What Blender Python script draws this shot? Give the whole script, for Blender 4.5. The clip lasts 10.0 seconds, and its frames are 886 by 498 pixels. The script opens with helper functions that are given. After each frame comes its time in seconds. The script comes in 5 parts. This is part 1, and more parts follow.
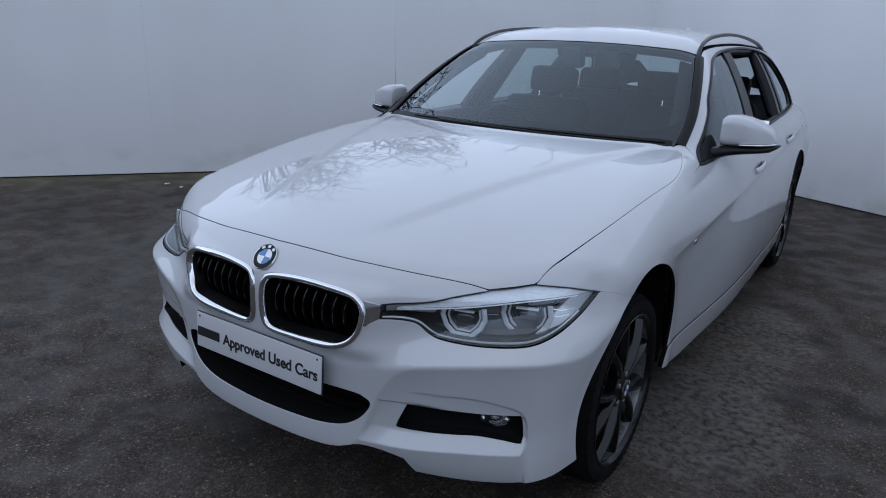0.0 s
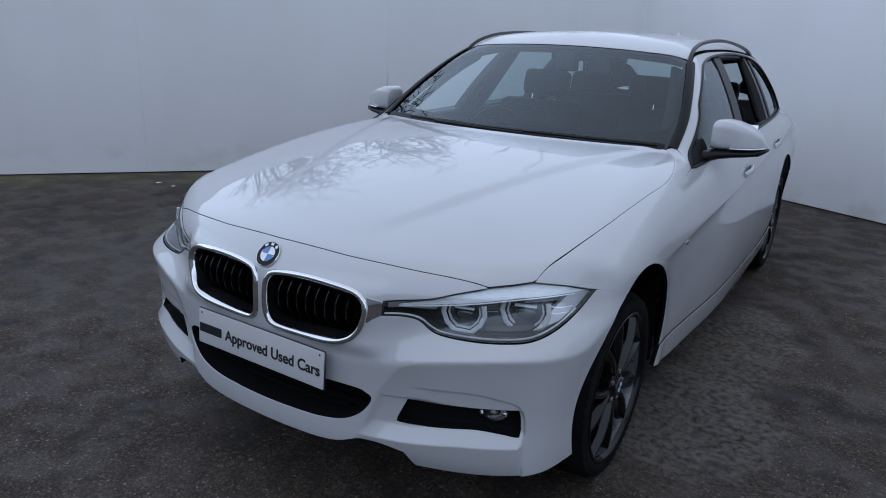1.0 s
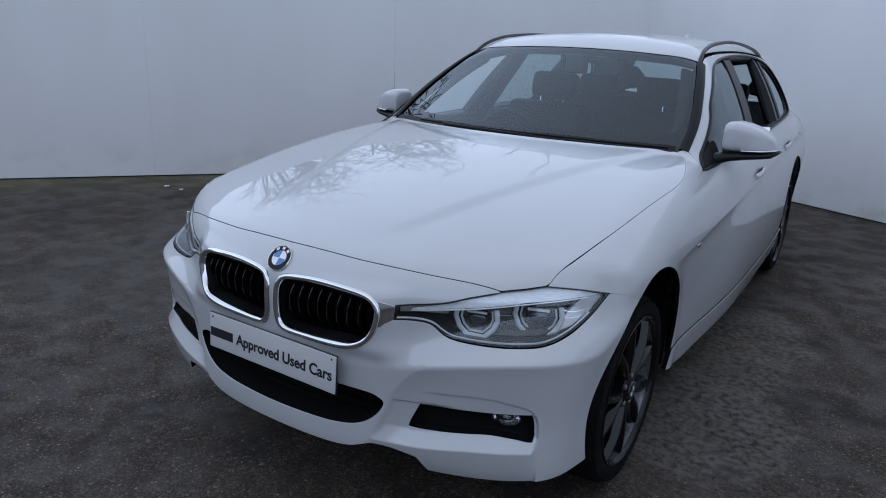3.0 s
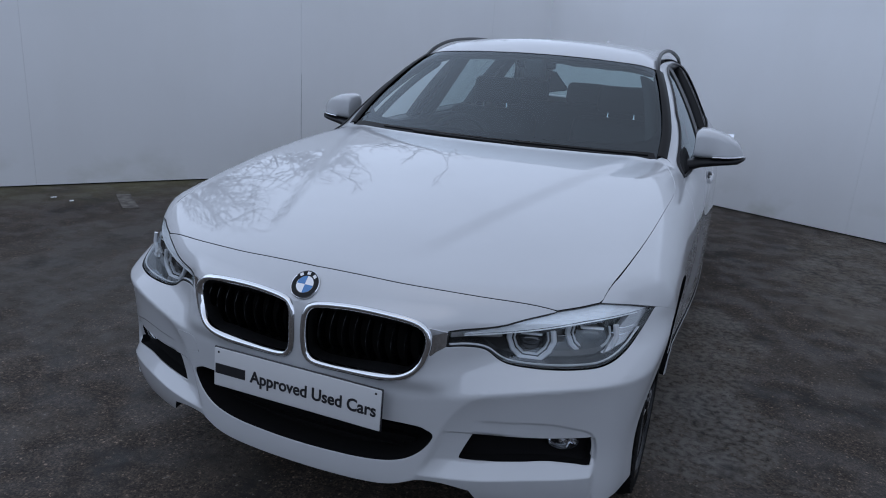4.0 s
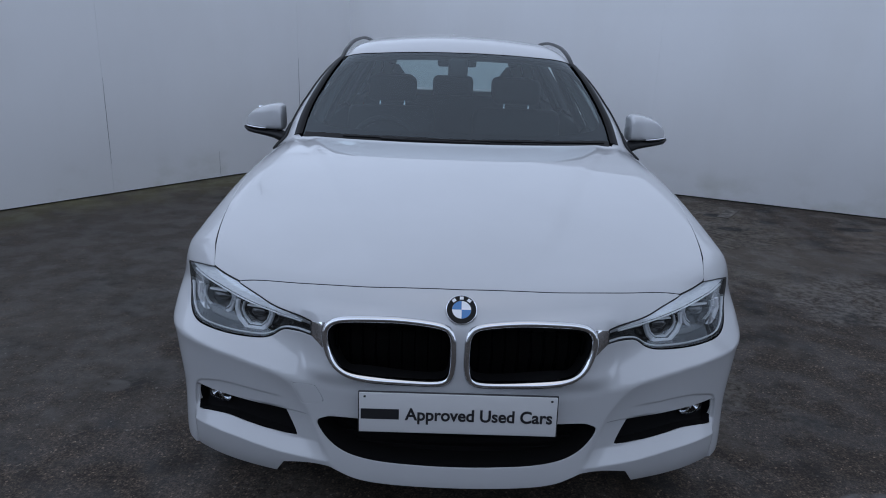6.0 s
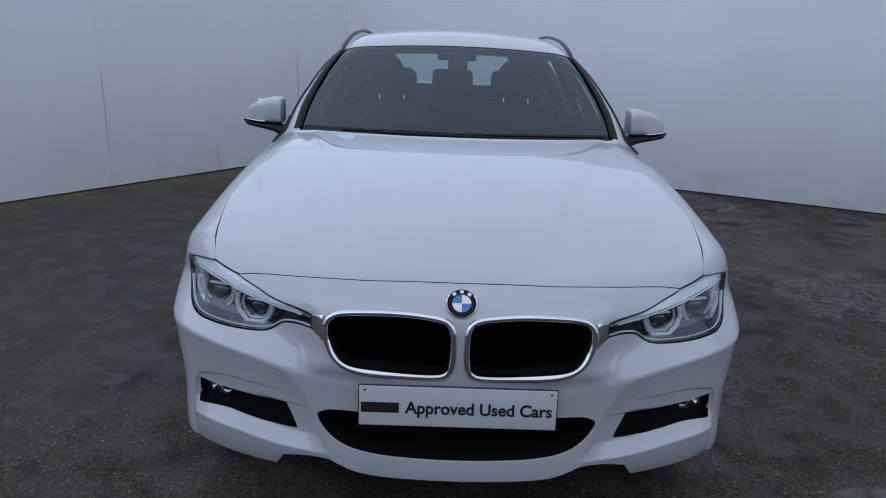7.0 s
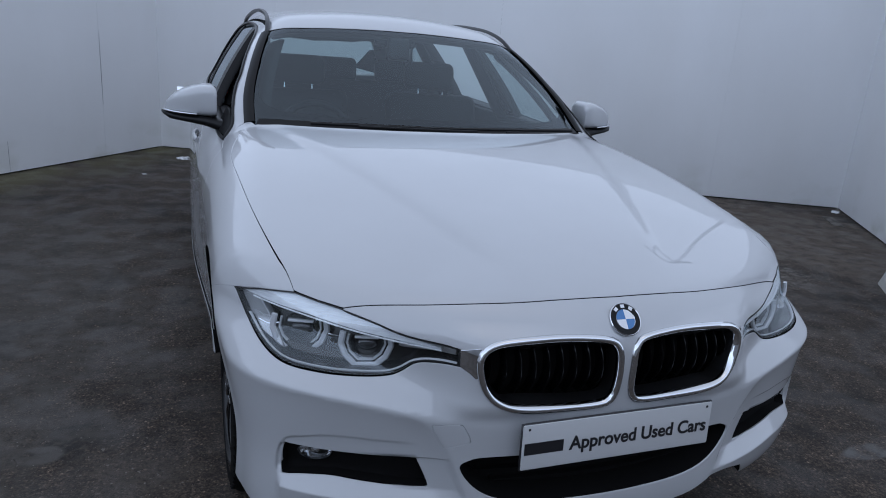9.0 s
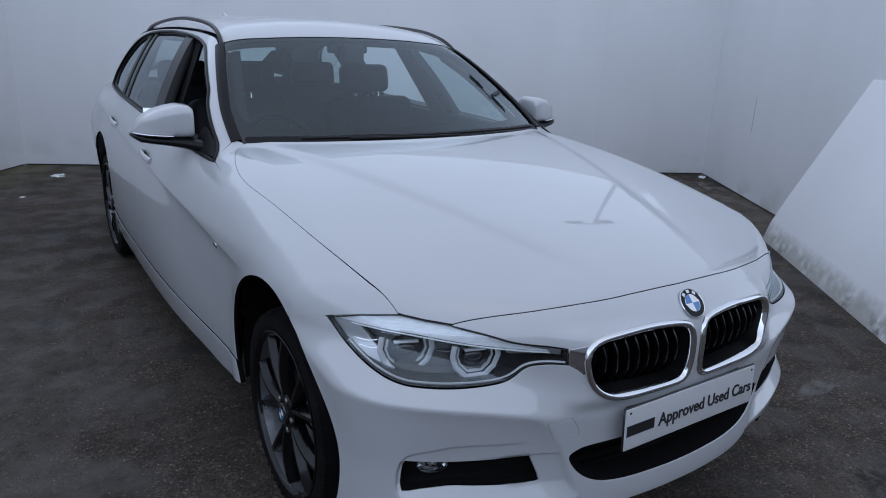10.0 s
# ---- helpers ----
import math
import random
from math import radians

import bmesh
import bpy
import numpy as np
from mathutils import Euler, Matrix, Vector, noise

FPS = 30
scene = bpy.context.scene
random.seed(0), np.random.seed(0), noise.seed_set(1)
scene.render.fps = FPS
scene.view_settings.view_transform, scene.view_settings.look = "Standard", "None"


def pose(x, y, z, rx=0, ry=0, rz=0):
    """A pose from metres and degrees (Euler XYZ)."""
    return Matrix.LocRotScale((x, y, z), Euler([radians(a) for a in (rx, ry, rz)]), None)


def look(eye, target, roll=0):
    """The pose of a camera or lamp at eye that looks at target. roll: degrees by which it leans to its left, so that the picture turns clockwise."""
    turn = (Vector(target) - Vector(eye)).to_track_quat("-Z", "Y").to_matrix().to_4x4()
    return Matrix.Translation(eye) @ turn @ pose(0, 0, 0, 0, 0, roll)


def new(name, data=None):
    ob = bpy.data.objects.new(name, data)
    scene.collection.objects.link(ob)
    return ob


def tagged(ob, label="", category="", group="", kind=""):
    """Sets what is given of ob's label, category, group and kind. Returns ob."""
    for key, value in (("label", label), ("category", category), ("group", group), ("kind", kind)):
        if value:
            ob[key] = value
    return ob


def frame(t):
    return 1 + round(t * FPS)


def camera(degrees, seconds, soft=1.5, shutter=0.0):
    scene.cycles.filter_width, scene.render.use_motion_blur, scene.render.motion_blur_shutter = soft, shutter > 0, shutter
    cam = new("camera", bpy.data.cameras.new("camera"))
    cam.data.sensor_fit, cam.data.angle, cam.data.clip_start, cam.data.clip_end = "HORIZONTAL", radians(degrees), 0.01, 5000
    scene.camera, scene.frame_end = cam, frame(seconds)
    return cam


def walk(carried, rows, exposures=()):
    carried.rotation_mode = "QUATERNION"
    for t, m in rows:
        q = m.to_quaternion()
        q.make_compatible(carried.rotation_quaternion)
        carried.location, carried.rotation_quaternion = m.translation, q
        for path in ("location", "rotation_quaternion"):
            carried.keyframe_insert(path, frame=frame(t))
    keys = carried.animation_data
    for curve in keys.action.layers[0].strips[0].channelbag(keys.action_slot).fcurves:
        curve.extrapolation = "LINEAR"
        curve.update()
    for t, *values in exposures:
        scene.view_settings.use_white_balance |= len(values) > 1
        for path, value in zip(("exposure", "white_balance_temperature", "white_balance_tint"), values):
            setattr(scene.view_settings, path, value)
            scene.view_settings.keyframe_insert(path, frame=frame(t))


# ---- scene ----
from mathutils import geometry

cam = camera(64.57, 10.0, soft=1.0)
PATH = [
    (0, 1.464, -1.262, 1.407, 72.539, -1.871, 34.004),
    (0.5, 1.455, -1.316, 1.408, 72.868, -2.417, 33.335),
    (1, 1.458, -1.320, 1.410, 72.718, -2.528, 33.115),
    (1.5, 1.460, -1.325, 1.410, 72.706, -2.362, 33.158),
    (2, 1.457, -1.326, 1.411, 72.790, -2.156, 33.434),
    (2.5, 1.453, -1.319, 1.411, 72.877, -2.205, 33.757),
    (3.8, 1.182, -1.369, 1.407, 72.864, -3.733, 29.259),
    (4, 0.964, -1.431, 1.403, 73.437, -3.522, 22.717),
    (4.2, 0.762, -1.460, 1.401, 73.338, -3.505, 18.504),
    (4.5, 0.486, -1.489, 1.384, 73.453, -1.785, 12.108),
    (4.7, 0.304, -1.521, 1.388, 73.469, -2.237, 8.363),
    (5, 0.077, -1.600, 1.425, 73.601, -1.507, 3.289),
    (5.5, -0.050, -1.649, 1.446, 73.418, -1.396, 0.497),
    (7, -0.068, -1.650, 1.444, 72.686, -1.980, 0.133),
    (7.5, -0.068, -1.647, 1.443, 72.508, -1.823, 0.120),
    (8, -0.148, -1.615, 1.434, 72.293, -2.502, -1.076),
    (8.2, -0.266, -1.562, 1.405, 72.530, -3.572, -3.031),
    (8.5, -0.546, -1.473, 1.400, 72.754, -4.114, -8.971),
    (8.7, -0.712, -1.379, 1.392, 72.342, -4.471, -12.774),
    (9, -0.954, -1.227, 1.371, 73.037, -4.301, -19.727),
    (9.2, -1.105, -1.162, 1.385, 72.691, -4.272, -23.365),
    (9.5, -1.320, -1.075, 1.394, 71.715, -2.028, -29.710),
    (9.7, -1.431, -1.034, 1.409, 71.666, -2.601, -32.668),
    (10, -1.492, -1.018, 1.423, 72.621, -2.357, -33.001),
]
walk(cam, [(t, pose(x, y, z, rx, ry, rz)) for t, x, y, z, rx, ry, rz in PATH], exposures=[(0.0, 0.04), (2.7, 0.04), (4.0, -0.06), (4.5, -0.12), (5.5, -0.14), (7.0, -0.06), (8.0, -0.04), (9.5, -0.02), (10.0, 0.02)])

# ---- world, sun and exposure ----
world = bpy.data.worlds.new("overcast")
scene.world = world
world.use_nodes = True
wn = world.node_tree.nodes
sky = wn.new("ShaderNodeTexSky")
sky.sky_type, sky.sun_disc = "NISHITA", False
SUN_UP, SUN_TURN = radians(82), radians(150)
sky.sun_elevation, sky.sun_rotation = SUN_UP, SUN_TURN
sky.air_density, sky.dust_density, sky.ozone_density = 1.0, 4.0, 1.5
veil, zenith = wn.new("ShaderNodeMixRGB"), wn.new("ShaderNodeMixRGB")
veil.inputs[0].default_value = 0.82
veil.inputs[2].default_value = (6.45, 7.8, 10.5, 1)
zenith.blend_type, zenith.inputs[0].default_value = "MULTIPLY", 1.0
at, split, span = wn.new("ShaderNodeTexCoord"), wn.new("ShaderNodeVectorMath"), wn.new("ShaderNodeMapRange")
# the cloud is a little brighter low down and towards the west
split.operation, split.inputs[1].default_value = "DOT_PRODUCT", (-0.17, -0.13, -0.72)
span.inputs["From Min"].default_value, span.inputs["From Max"].default_value = -1.0, 1.0
span.inputs["To Min"].default_value, span.inputs["To Max"].default_value = 0.2, 2.52
for a, b in ((sky.outputs[0], veil.inputs[1]), (at.outputs["Generated"], split.inputs[0]), (split.outputs["Value"], span.inputs[0]), (veil.outputs[0], zenith.inputs[1]), (span.outputs[0], zenith.inputs[2]), (zenith.outputs[0], wn["Background"].inputs[0])):
    world.node_tree.links.new(a, b)
wn["Background"].inputs[1].default_value = 0.134
sun = new("sun", bpy.data.lights.new("sun", "SUN"))
sun.data.energy, sun.data.angle, sun.data.color = 0.3, radians(165), (0.98, 0.98, 1.0)
sun.matrix_world = look((math.sin(SUN_TURN) * 30, math.cos(SUN_TURN) * 30, 30 * math.tan(SUN_UP)), (0, 0, 0))


# ---- materials ----
def material(name, colour=(0.5, 0.5, 0.5), rough=0.5, metal=0.0, coat=0.0, spec=0.5):
    m = bpy.data.materials.new(name)
    m.use_nodes = True
    b = m.node_tree.nodes["Principled BSDF"]
    b.inputs["Base Color"].default_value = (*colour, 1)
    b.inputs["Roughness"].default_value, b.inputs["Metallic"].default_value = rough, metal
    b.inputs["Coat Weight"].default_value, b.inputs["Coat Roughness"].default_value = coat, 0.012
    b.inputs["Specular IOR Level"].default_value = spec
    return m


def grain(m, socket, low, high, scale=10.0, detail=6.0, lo=0.35, hi=0.65, stretch=(1, 1, 1), blend=None):
    """Drives a socket of the material between two values by noise at real size."""
    t = m.node_tree
    at, mapping, tex, ramp = (t.nodes.new("ShaderNode" + k) for k in ("TexCoord", "Mapping", "TexNoise", "ValToRGB"))
    mapping.inputs["Scale"].default_value = stretch
    tex.inputs["Scale"].default_value, tex.inputs["Detail"].default_value = scale, detail
    ramp.color_ramp.elements[0].position, ramp.color_ramp.elements[1].position = lo, hi
    flat = not isinstance(low, tuple)
    ramp.color_ramp.elements[0].color = (low, low, low, 1) if flat else (*low, 1)
    ramp.color_ramp.elements[1].color = (high, high, high, 1) if flat else (*high, 1)
    t.links.new(at.outputs["Object"], mapping.inputs[0])
    t.links.new(mapping.outputs[0], tex.inputs["Vector"])
    t.links.new(tex.outputs["Fac"], ramp.inputs[0])
    out = ramp.outputs[0]
    b = t.nodes["Principled BSDF"]
    if blend and b.inputs[socket].links:
        mix = t.nodes.new("ShaderNodeMixRGB")
        mix.blend_type, mix.inputs[0].default_value = blend, 1.0
        t.links.new(b.inputs[socket].links[0].from_socket, mix.inputs[1])
        t.links.new(out, mix.inputs[2])
        out = mix.outputs[0]
    t.links.new(out, b.inputs[socket])
    return m


def relief(m, scale, strength, distance=0.002, detail=4.0):
    t = m.node_tree
    at, tex, bump = (t.nodes.new("ShaderNode" + k) for k in ("TexCoord", "TexNoise", "Bump"))
    tex.inputs["Scale"].default_value, tex.inputs["Detail"].default_value = scale, detail
    bump.inputs["Strength"].default_value, bump.inputs["Distance"].default_value = strength, distance
    t.links.new(at.outputs["Object"], tex.inputs["Vector"])
    t.links.new(tex.outputs["Fac"], bump.inputs["Height"])
    b = t.nodes["Principled BSDF"]
    if b.inputs["Normal"].links:
        t.links.new(b.inputs["Normal"].links[0].from_socket, bump.inputs["Normal"])
    t.links.new(bump.outputs[0], b.inputs["Normal"])
    return m


def glazing(name, tint, straight=0.05, rough=0.0):
    """Clear glass: what is not mirrored at the surface goes through, tinted; the mirroring grows towards grazing."""
    m = bpy.data.materials.new(name)
    m.use_nodes = True
    t = m.node_tree
    t.nodes.clear()
    out, mix, clear, shine, facing, power, scale = (t.nodes.new("ShaderNode" + k) for k in ("OutputMaterial", "MixShader", "BsdfTransparent", "BsdfGlossy", "LayerWeight", "Math", "Math"))
    clear.inputs[0].default_value = (*tint, 1)
    shine.inputs["Color"].default_value, shine.inputs["Roughness"].default_value = (0.88, 0.96, 1, 1), rough
    facing.inputs[0].default_value = 0.5
    power.operation, power.inputs[1].default_value = "POWER", 5.0
    scale.operation, scale.inputs[1].default_value, scale.inputs[2].default_value = "MULTIPLY_ADD", 1.0 - straight, straight
    for a, b in ((facing.outputs["Facing"], power.inputs[0]), (power.outputs[0], scale.inputs[0]), (scale.outputs[0], mix.inputs[0]), (clear.outputs[0], mix.inputs[1]), (shine.outputs[0], mix.inputs[2]), (mix.outputs[0], out.inputs[0])):
        t.links.new(a, b)
    return m


PAINT = material("white_paint", (0.5, 0.5, 0.5), 0.35, 0, 1.0)
PAINT.node_tree.nodes["Principled BSDF"].inputs["Coat Roughness"].default_value = 0.006
PAINT.node_tree.nodes["Principled BSDF"].inputs["Coat IOR"].default_value = 1.6
grain(PAINT, "Base Color", (0.476, 0.485, 0.498), (0.496, 0.506, 0.52), 3.0)
CHROME = material("chrome", (0.75, 0.76, 0.78), 0.08, 1.0)
SATIN = material("satin_silver", (0.55, 0.56, 0.58), 0.28, 1.0)
GLOSS_BLACK = material("gloss_black", (0.012, 0.012, 0.014), 0.12, 0, 0.6)
PLASTIC = material("black_plastic", (0.016, 0.016, 0.017), 0.55)
relief(PLASTIC, 900, 0.15, 0.0005)
VOID = material("black_liner", (0.0055, 0.0053, 0.0056), 0.85, spec=0.1)
SLAT_BLACK = material("matt_black_bars", (0.006, 0.006, 0.0065), 0.45, spec=0.2)
SLAT_GLOSS = material("gloss_black_bars", (0.0025, 0.0025, 0.003), 0.16, spec=0.5)
TRIM_BLACK = material("black_window_trim", (0.008, 0.008, 0.009), 0.35, spec=0.22)
RAIL_BLACK = material("satin_black_rail", (0.014, 0.014, 0.015), 0.38)
RUBBER = material("tyre_rubber", (0.012, 0.012, 0.012), 0.85, spec=0.1)
grain(RUBBER, "Base Color", (0.004, 0.004, 0.0043), (0.009, 0.0088, 0.0085), 9.0)
ALLOY = material("gloss_black_alloy", (0.003, 0.003, 0.0035), 0.2, 0.0, 0.15, 0.3)
BARREL = material("dark_wheel_barrel", (0.14, 0.144, 0.152), 0.28, 0.6)
grain(BARREL, "Roughness", 0.22, 0.45, 30.0)
grain(ALLOY, "Roughness", 0.14, 0.26, 40.0)
STEEL = material("brake_steel", (0.35, 0.34, 0.33), 0.4, 1.0)
SCREEN = glazing("windscreen_glass", (0.66, 0.79, 0.8), 0.088)
SIDE_GLASS = glazing("side_glass", (0.62, 0.7, 0.7), 0.08)
LENS = glazing("lamp_lens", (0.95, 0.965, 0.97), 0.068)
LIGHT_GUIDE = material("frosted_light_guide", (0.58, 0.6, 0.63), 0.2, 0, 0.8)
CABIN_BLACK = material("charcoal_cabin_trim", (0.01, 0.01, 0.011), 0.65, spec=0.25)
DARK_GLASS = material("dark_projector_glass", (0.02, 0.021, 0.024), 0.08, 0, 1.0)
LEATHER = material("black_leather", (0.008, 0.008, 0.009), 0.6, spec=0.25)
LINING = material("grey_headlining", (0.07, 0.07, 0.072), 0.9)
PLATE_WHITE = material("plate_white", (0.56, 0.565, 0.57), 0.3, 0, 0.3)
INK = material("black_lettering", (0.015, 0.015, 0.018), 0.4)
BLUE = material("enamel_blue", (0.03, 0.17, 0.42), 0.2, 0, 0.8)
ENAMEL = material("enamel_white", (0.8, 0.81, 0.83), 0.2, 0, 0.8)
# near-white base colour stands in for the sky mirrored in the lamp's silver
BROW = material("lamp_reflector_with_painted_sky_shine", (0.8, 0.82, 0.84), 0.22, 0.1, 0.8)
grain(BROW, "Base Color", (0.74, 0.76, 0.79), (0.86, 0.88, 0.9), 40, 3, 0.35, 0.6, (1, 1, 8))
FRIT = material("black_glass_print", (0.003, 0.003, 0.004), 0.7, spec=0.0)
TRAY = material("silver_lamp_tray", (0.45, 0.46, 0.475), 0.22, 0.6, 0.3)
LAMP_WALL = material("grey_lamp_wall", (0.03, 0.031, 0.033), 0.22, 0.2, 0.3)
LAMP_GREY = material("lamp_interior_grey", (0.011, 0.0112, 0.0122), 0.25, 0.0, spec=0.4)
RED = material("tail_lamp_red", (0.32, 0.012, 0.015), 0.12, 0, 0.8)


# ---- building helpers ----
def mesh_part(name, verts, faces, mat, parent=None, label="", shading=None, smooth=True):
    me = bpy.data.meshes.new(name)
    me.from_pydata([tuple(v) for v in verts], [], [tuple(int(i) for i in f) for f in faces])
    if smooth:
        me.shade_smooth()
    if shading is not None:
        me.normals_split_custom_set_from_vertices([tuple(v) for v in shading])
    me.materials.append(mat)
    ob = new(name, me)
    ob.parent = parent
    return tagged(ob, label)


def part(name, bm, mat, parent=None, label="", sharp=40):
    me = bpy.data.meshes.new(name)
    bmesh.ops.recalc_face_normals(bm, faces=bm.faces)
    bm.to_mesh(me)
    bm.free()
    me.shade_smooth()
    me.set_sharp_from_angle(angle=radians(sharp))
    me.materials.append(mat)
    ob = new(name, me)
    ob.parent = parent
    return tagged(ob, label)


def holder(name, parent=None, at=None, label=""):
    ob = new(name)
    ob.empty_display_size = 0.05
    ob.parent = parent
    if at is not None:
        ob.matrix_basis = at
    return tagged(ob, label)


def block(size, at=None, bevel=0.01, segments=3, bm=None):
    """A bevelled box, added to bm if given."""
    one = bmesh.new()
    bmesh.ops.create_cube(one, size=1)
    bmesh.ops.scale(one, vec=size, verts=one.verts)
    if bevel:
        bmesh.ops.bevel(one, geom=one.edges[:], offset=bevel, segments=segments, profile=0.6, affect="EDGES")
    if at is not None:
        one.transform(at)
    if bm is None:
        return one
    tmp = bpy.data.meshes.new("joined")
    one.to_mesh(tmp)
    bm.from_mesh(tmp)
    bpy.data.meshes.remove(tmp)
    one.free()
    return bm


def lathe(profile, turns=48, close=False):
    """A bmesh turned about the x axis from (x, radius) pairs."""
    bm = bmesh.new()
    rings = []
    for k in range(turns):
        a = 2 * math.pi * k / turns
        rings.append([bm.verts.new((px, r * math.sin(a), r * math.cos(a))) for px, r in profile])
    n = len(profile)
    for k in range(turns):
        one, two = rings[k], rings[(k + 1) % turns]
        for i in range(n if close else n - 1):
            j = (i + 1) % n
            bm.faces.new((one[i], one[j], two[j], two[i]))
    return bm


def smooth_line(points, per=8, closed=False):
    """A Catmull-Rom curve; a point that appears twice in a row makes a corner."""
    p = [np.array(q, float) for q in points]
    n, out = len(p), []
    for i in range(n if closed else n - 1):
        a, b = p[i], p[(i + 1) % n]
        if np.allclose(a, b):
            continue
        before = p[i - 1] if (closed or i > 0) else a
        after = p[(i + 2) % n] if (closed or i + 2 < n) else b
        for s in np.arange(per) / per:
            m0, m1 = (b - before) / 2, (after - a) / 2
            h = (2 * s ** 3 - 3 * s ** 2 + 1, s ** 3 - 2 * s ** 2 + s, -2 * s ** 3 + 3 * s ** 2, s ** 3 - s ** 2)
            out.append(h[0] * a + h[1] * m0 + h[2] * b + h[3] * m1)
    if not closed:
        out.append(p[-1])
    return np.array(out)


def even_line(line, gap, closed=False):
    line = np.vstack([line, line[:1]]) if closed else np.asarray(line)
    d = np.r_[0, np.cumsum(np.linalg.norm(np.diff(line, axis=0), axis=1))]
    n = max(int(round(d[-1] / gap)), 2)
    s = np.linspace(0, d[-1], n + 1)
    s = s[:-1] if closed else s
    return np.stack([np.interp(s, d, line[:, k]) for k in range(line.shape[1])], -1)


def inside(points, loop):
    x, y = points[:, 0], points[:, 1]
    hit = np.zeros(len(points), bool)
    for (ax, ay), (bx, by) in zip(loop, np.roll(loop, -1, 0)):
        if ay != by:
            hit ^= ((ay > y) != (by > y)) & (x < (bx - ax) * (y - ay) / (by - ay) + ax)
    return hit


def turned(loop):
    """The loop, anticlockwise."""
    x, y = loop.T
    return loop if np.sum(x * np.roll(y, -1) - np.roll(x, -1) * y) > 0 else loop[::-1]


def shrunk(loop, by):
    loop = turned(loop)
    d = np.roll(loop, -1, 0) - np.roll(loop, 1, 0)
    n = np.stack([-d[:, 1], d[:, 0]], -1)
    return loop + by * n / np.maximum(np.linalg.norm(n, axis=1, keepdims=True), 1e-9)


# ways of looking at the skin: from the front round the corners, from the rear, from the side, from above
AXIS_F, AXIS_R, ARC = 1.2, 3.3, 1.15


def rays_front(uv):
    a = uv[:, 0] / ARC
    way = np.stack([-np.sin(a), np.cos(a), 0 * a], -1)
    return np.stack([0 * a, 0 * a + AXIS_F, uv[:, 1]], -1) - 1.55 * way, way


def rays_rear(uv):
    a = uv[:, 0] / ARC
    way = np.stack([-np.sin(a), -np.cos(a), 0 * a], -1)
    return np.stack([0 * a, 0 * a + AXIS_R, uv[:, 1]], -1) - 1.6 * way, way


def rays_side(uv):
    o = 0 * uv[:, 0]
    return np.stack([o + 1.2, uv[:, 0], uv[:, 1]], -1), np.stack([o - 1, o, o], -1)


def rays_top(uv):
    o = 0 * uv[:, 0]
    return np.stack([uv[:, 0], uv[:, 1], o + 1.75], -1), np.stack([o, o, o - 1], -1)


def skin(rays, uv, solid=None, level=0.0):
    o, w = rays(np.asarray(uv, float))
    return cast(o, w, solid or body, level=level)[0]


def to_front(p):
    return np.stack([np.arctan2(p[:, 0], AXIS_F - p[:, 1]) * ARC, p[:, 2]], -1)


def to_rear(p):
    return np.stack([np.arctan2(p[:, 0], p[:, 1] - AXIS_R) * ARC, p[:, 2]], -1)


def from_ahead(xz, solid=None):
    """Places on the skin that a look straight along the car gives, as the front's own coordinates."""
    xz = np.asarray(xz, float)
    o = np.stack([xz[:, 0], 0 * xz[:, 0] - 0.3, xz[:, 1]], -1)
    return to_front(cast(o, np.tile([0.0, 1, 0], (len(xz), 1)), solid or body)[0])


def from_behind(xz):
    xz = np.asarray(xz, float)
    o = np.stack([xz[:, 0], 0 * xz[:, 0] + 4.9, xz[:, 1]], -1)
    return to_rear(cast(o, np.tile([0.0, -1, 0], (len(xz), 1)))[0])


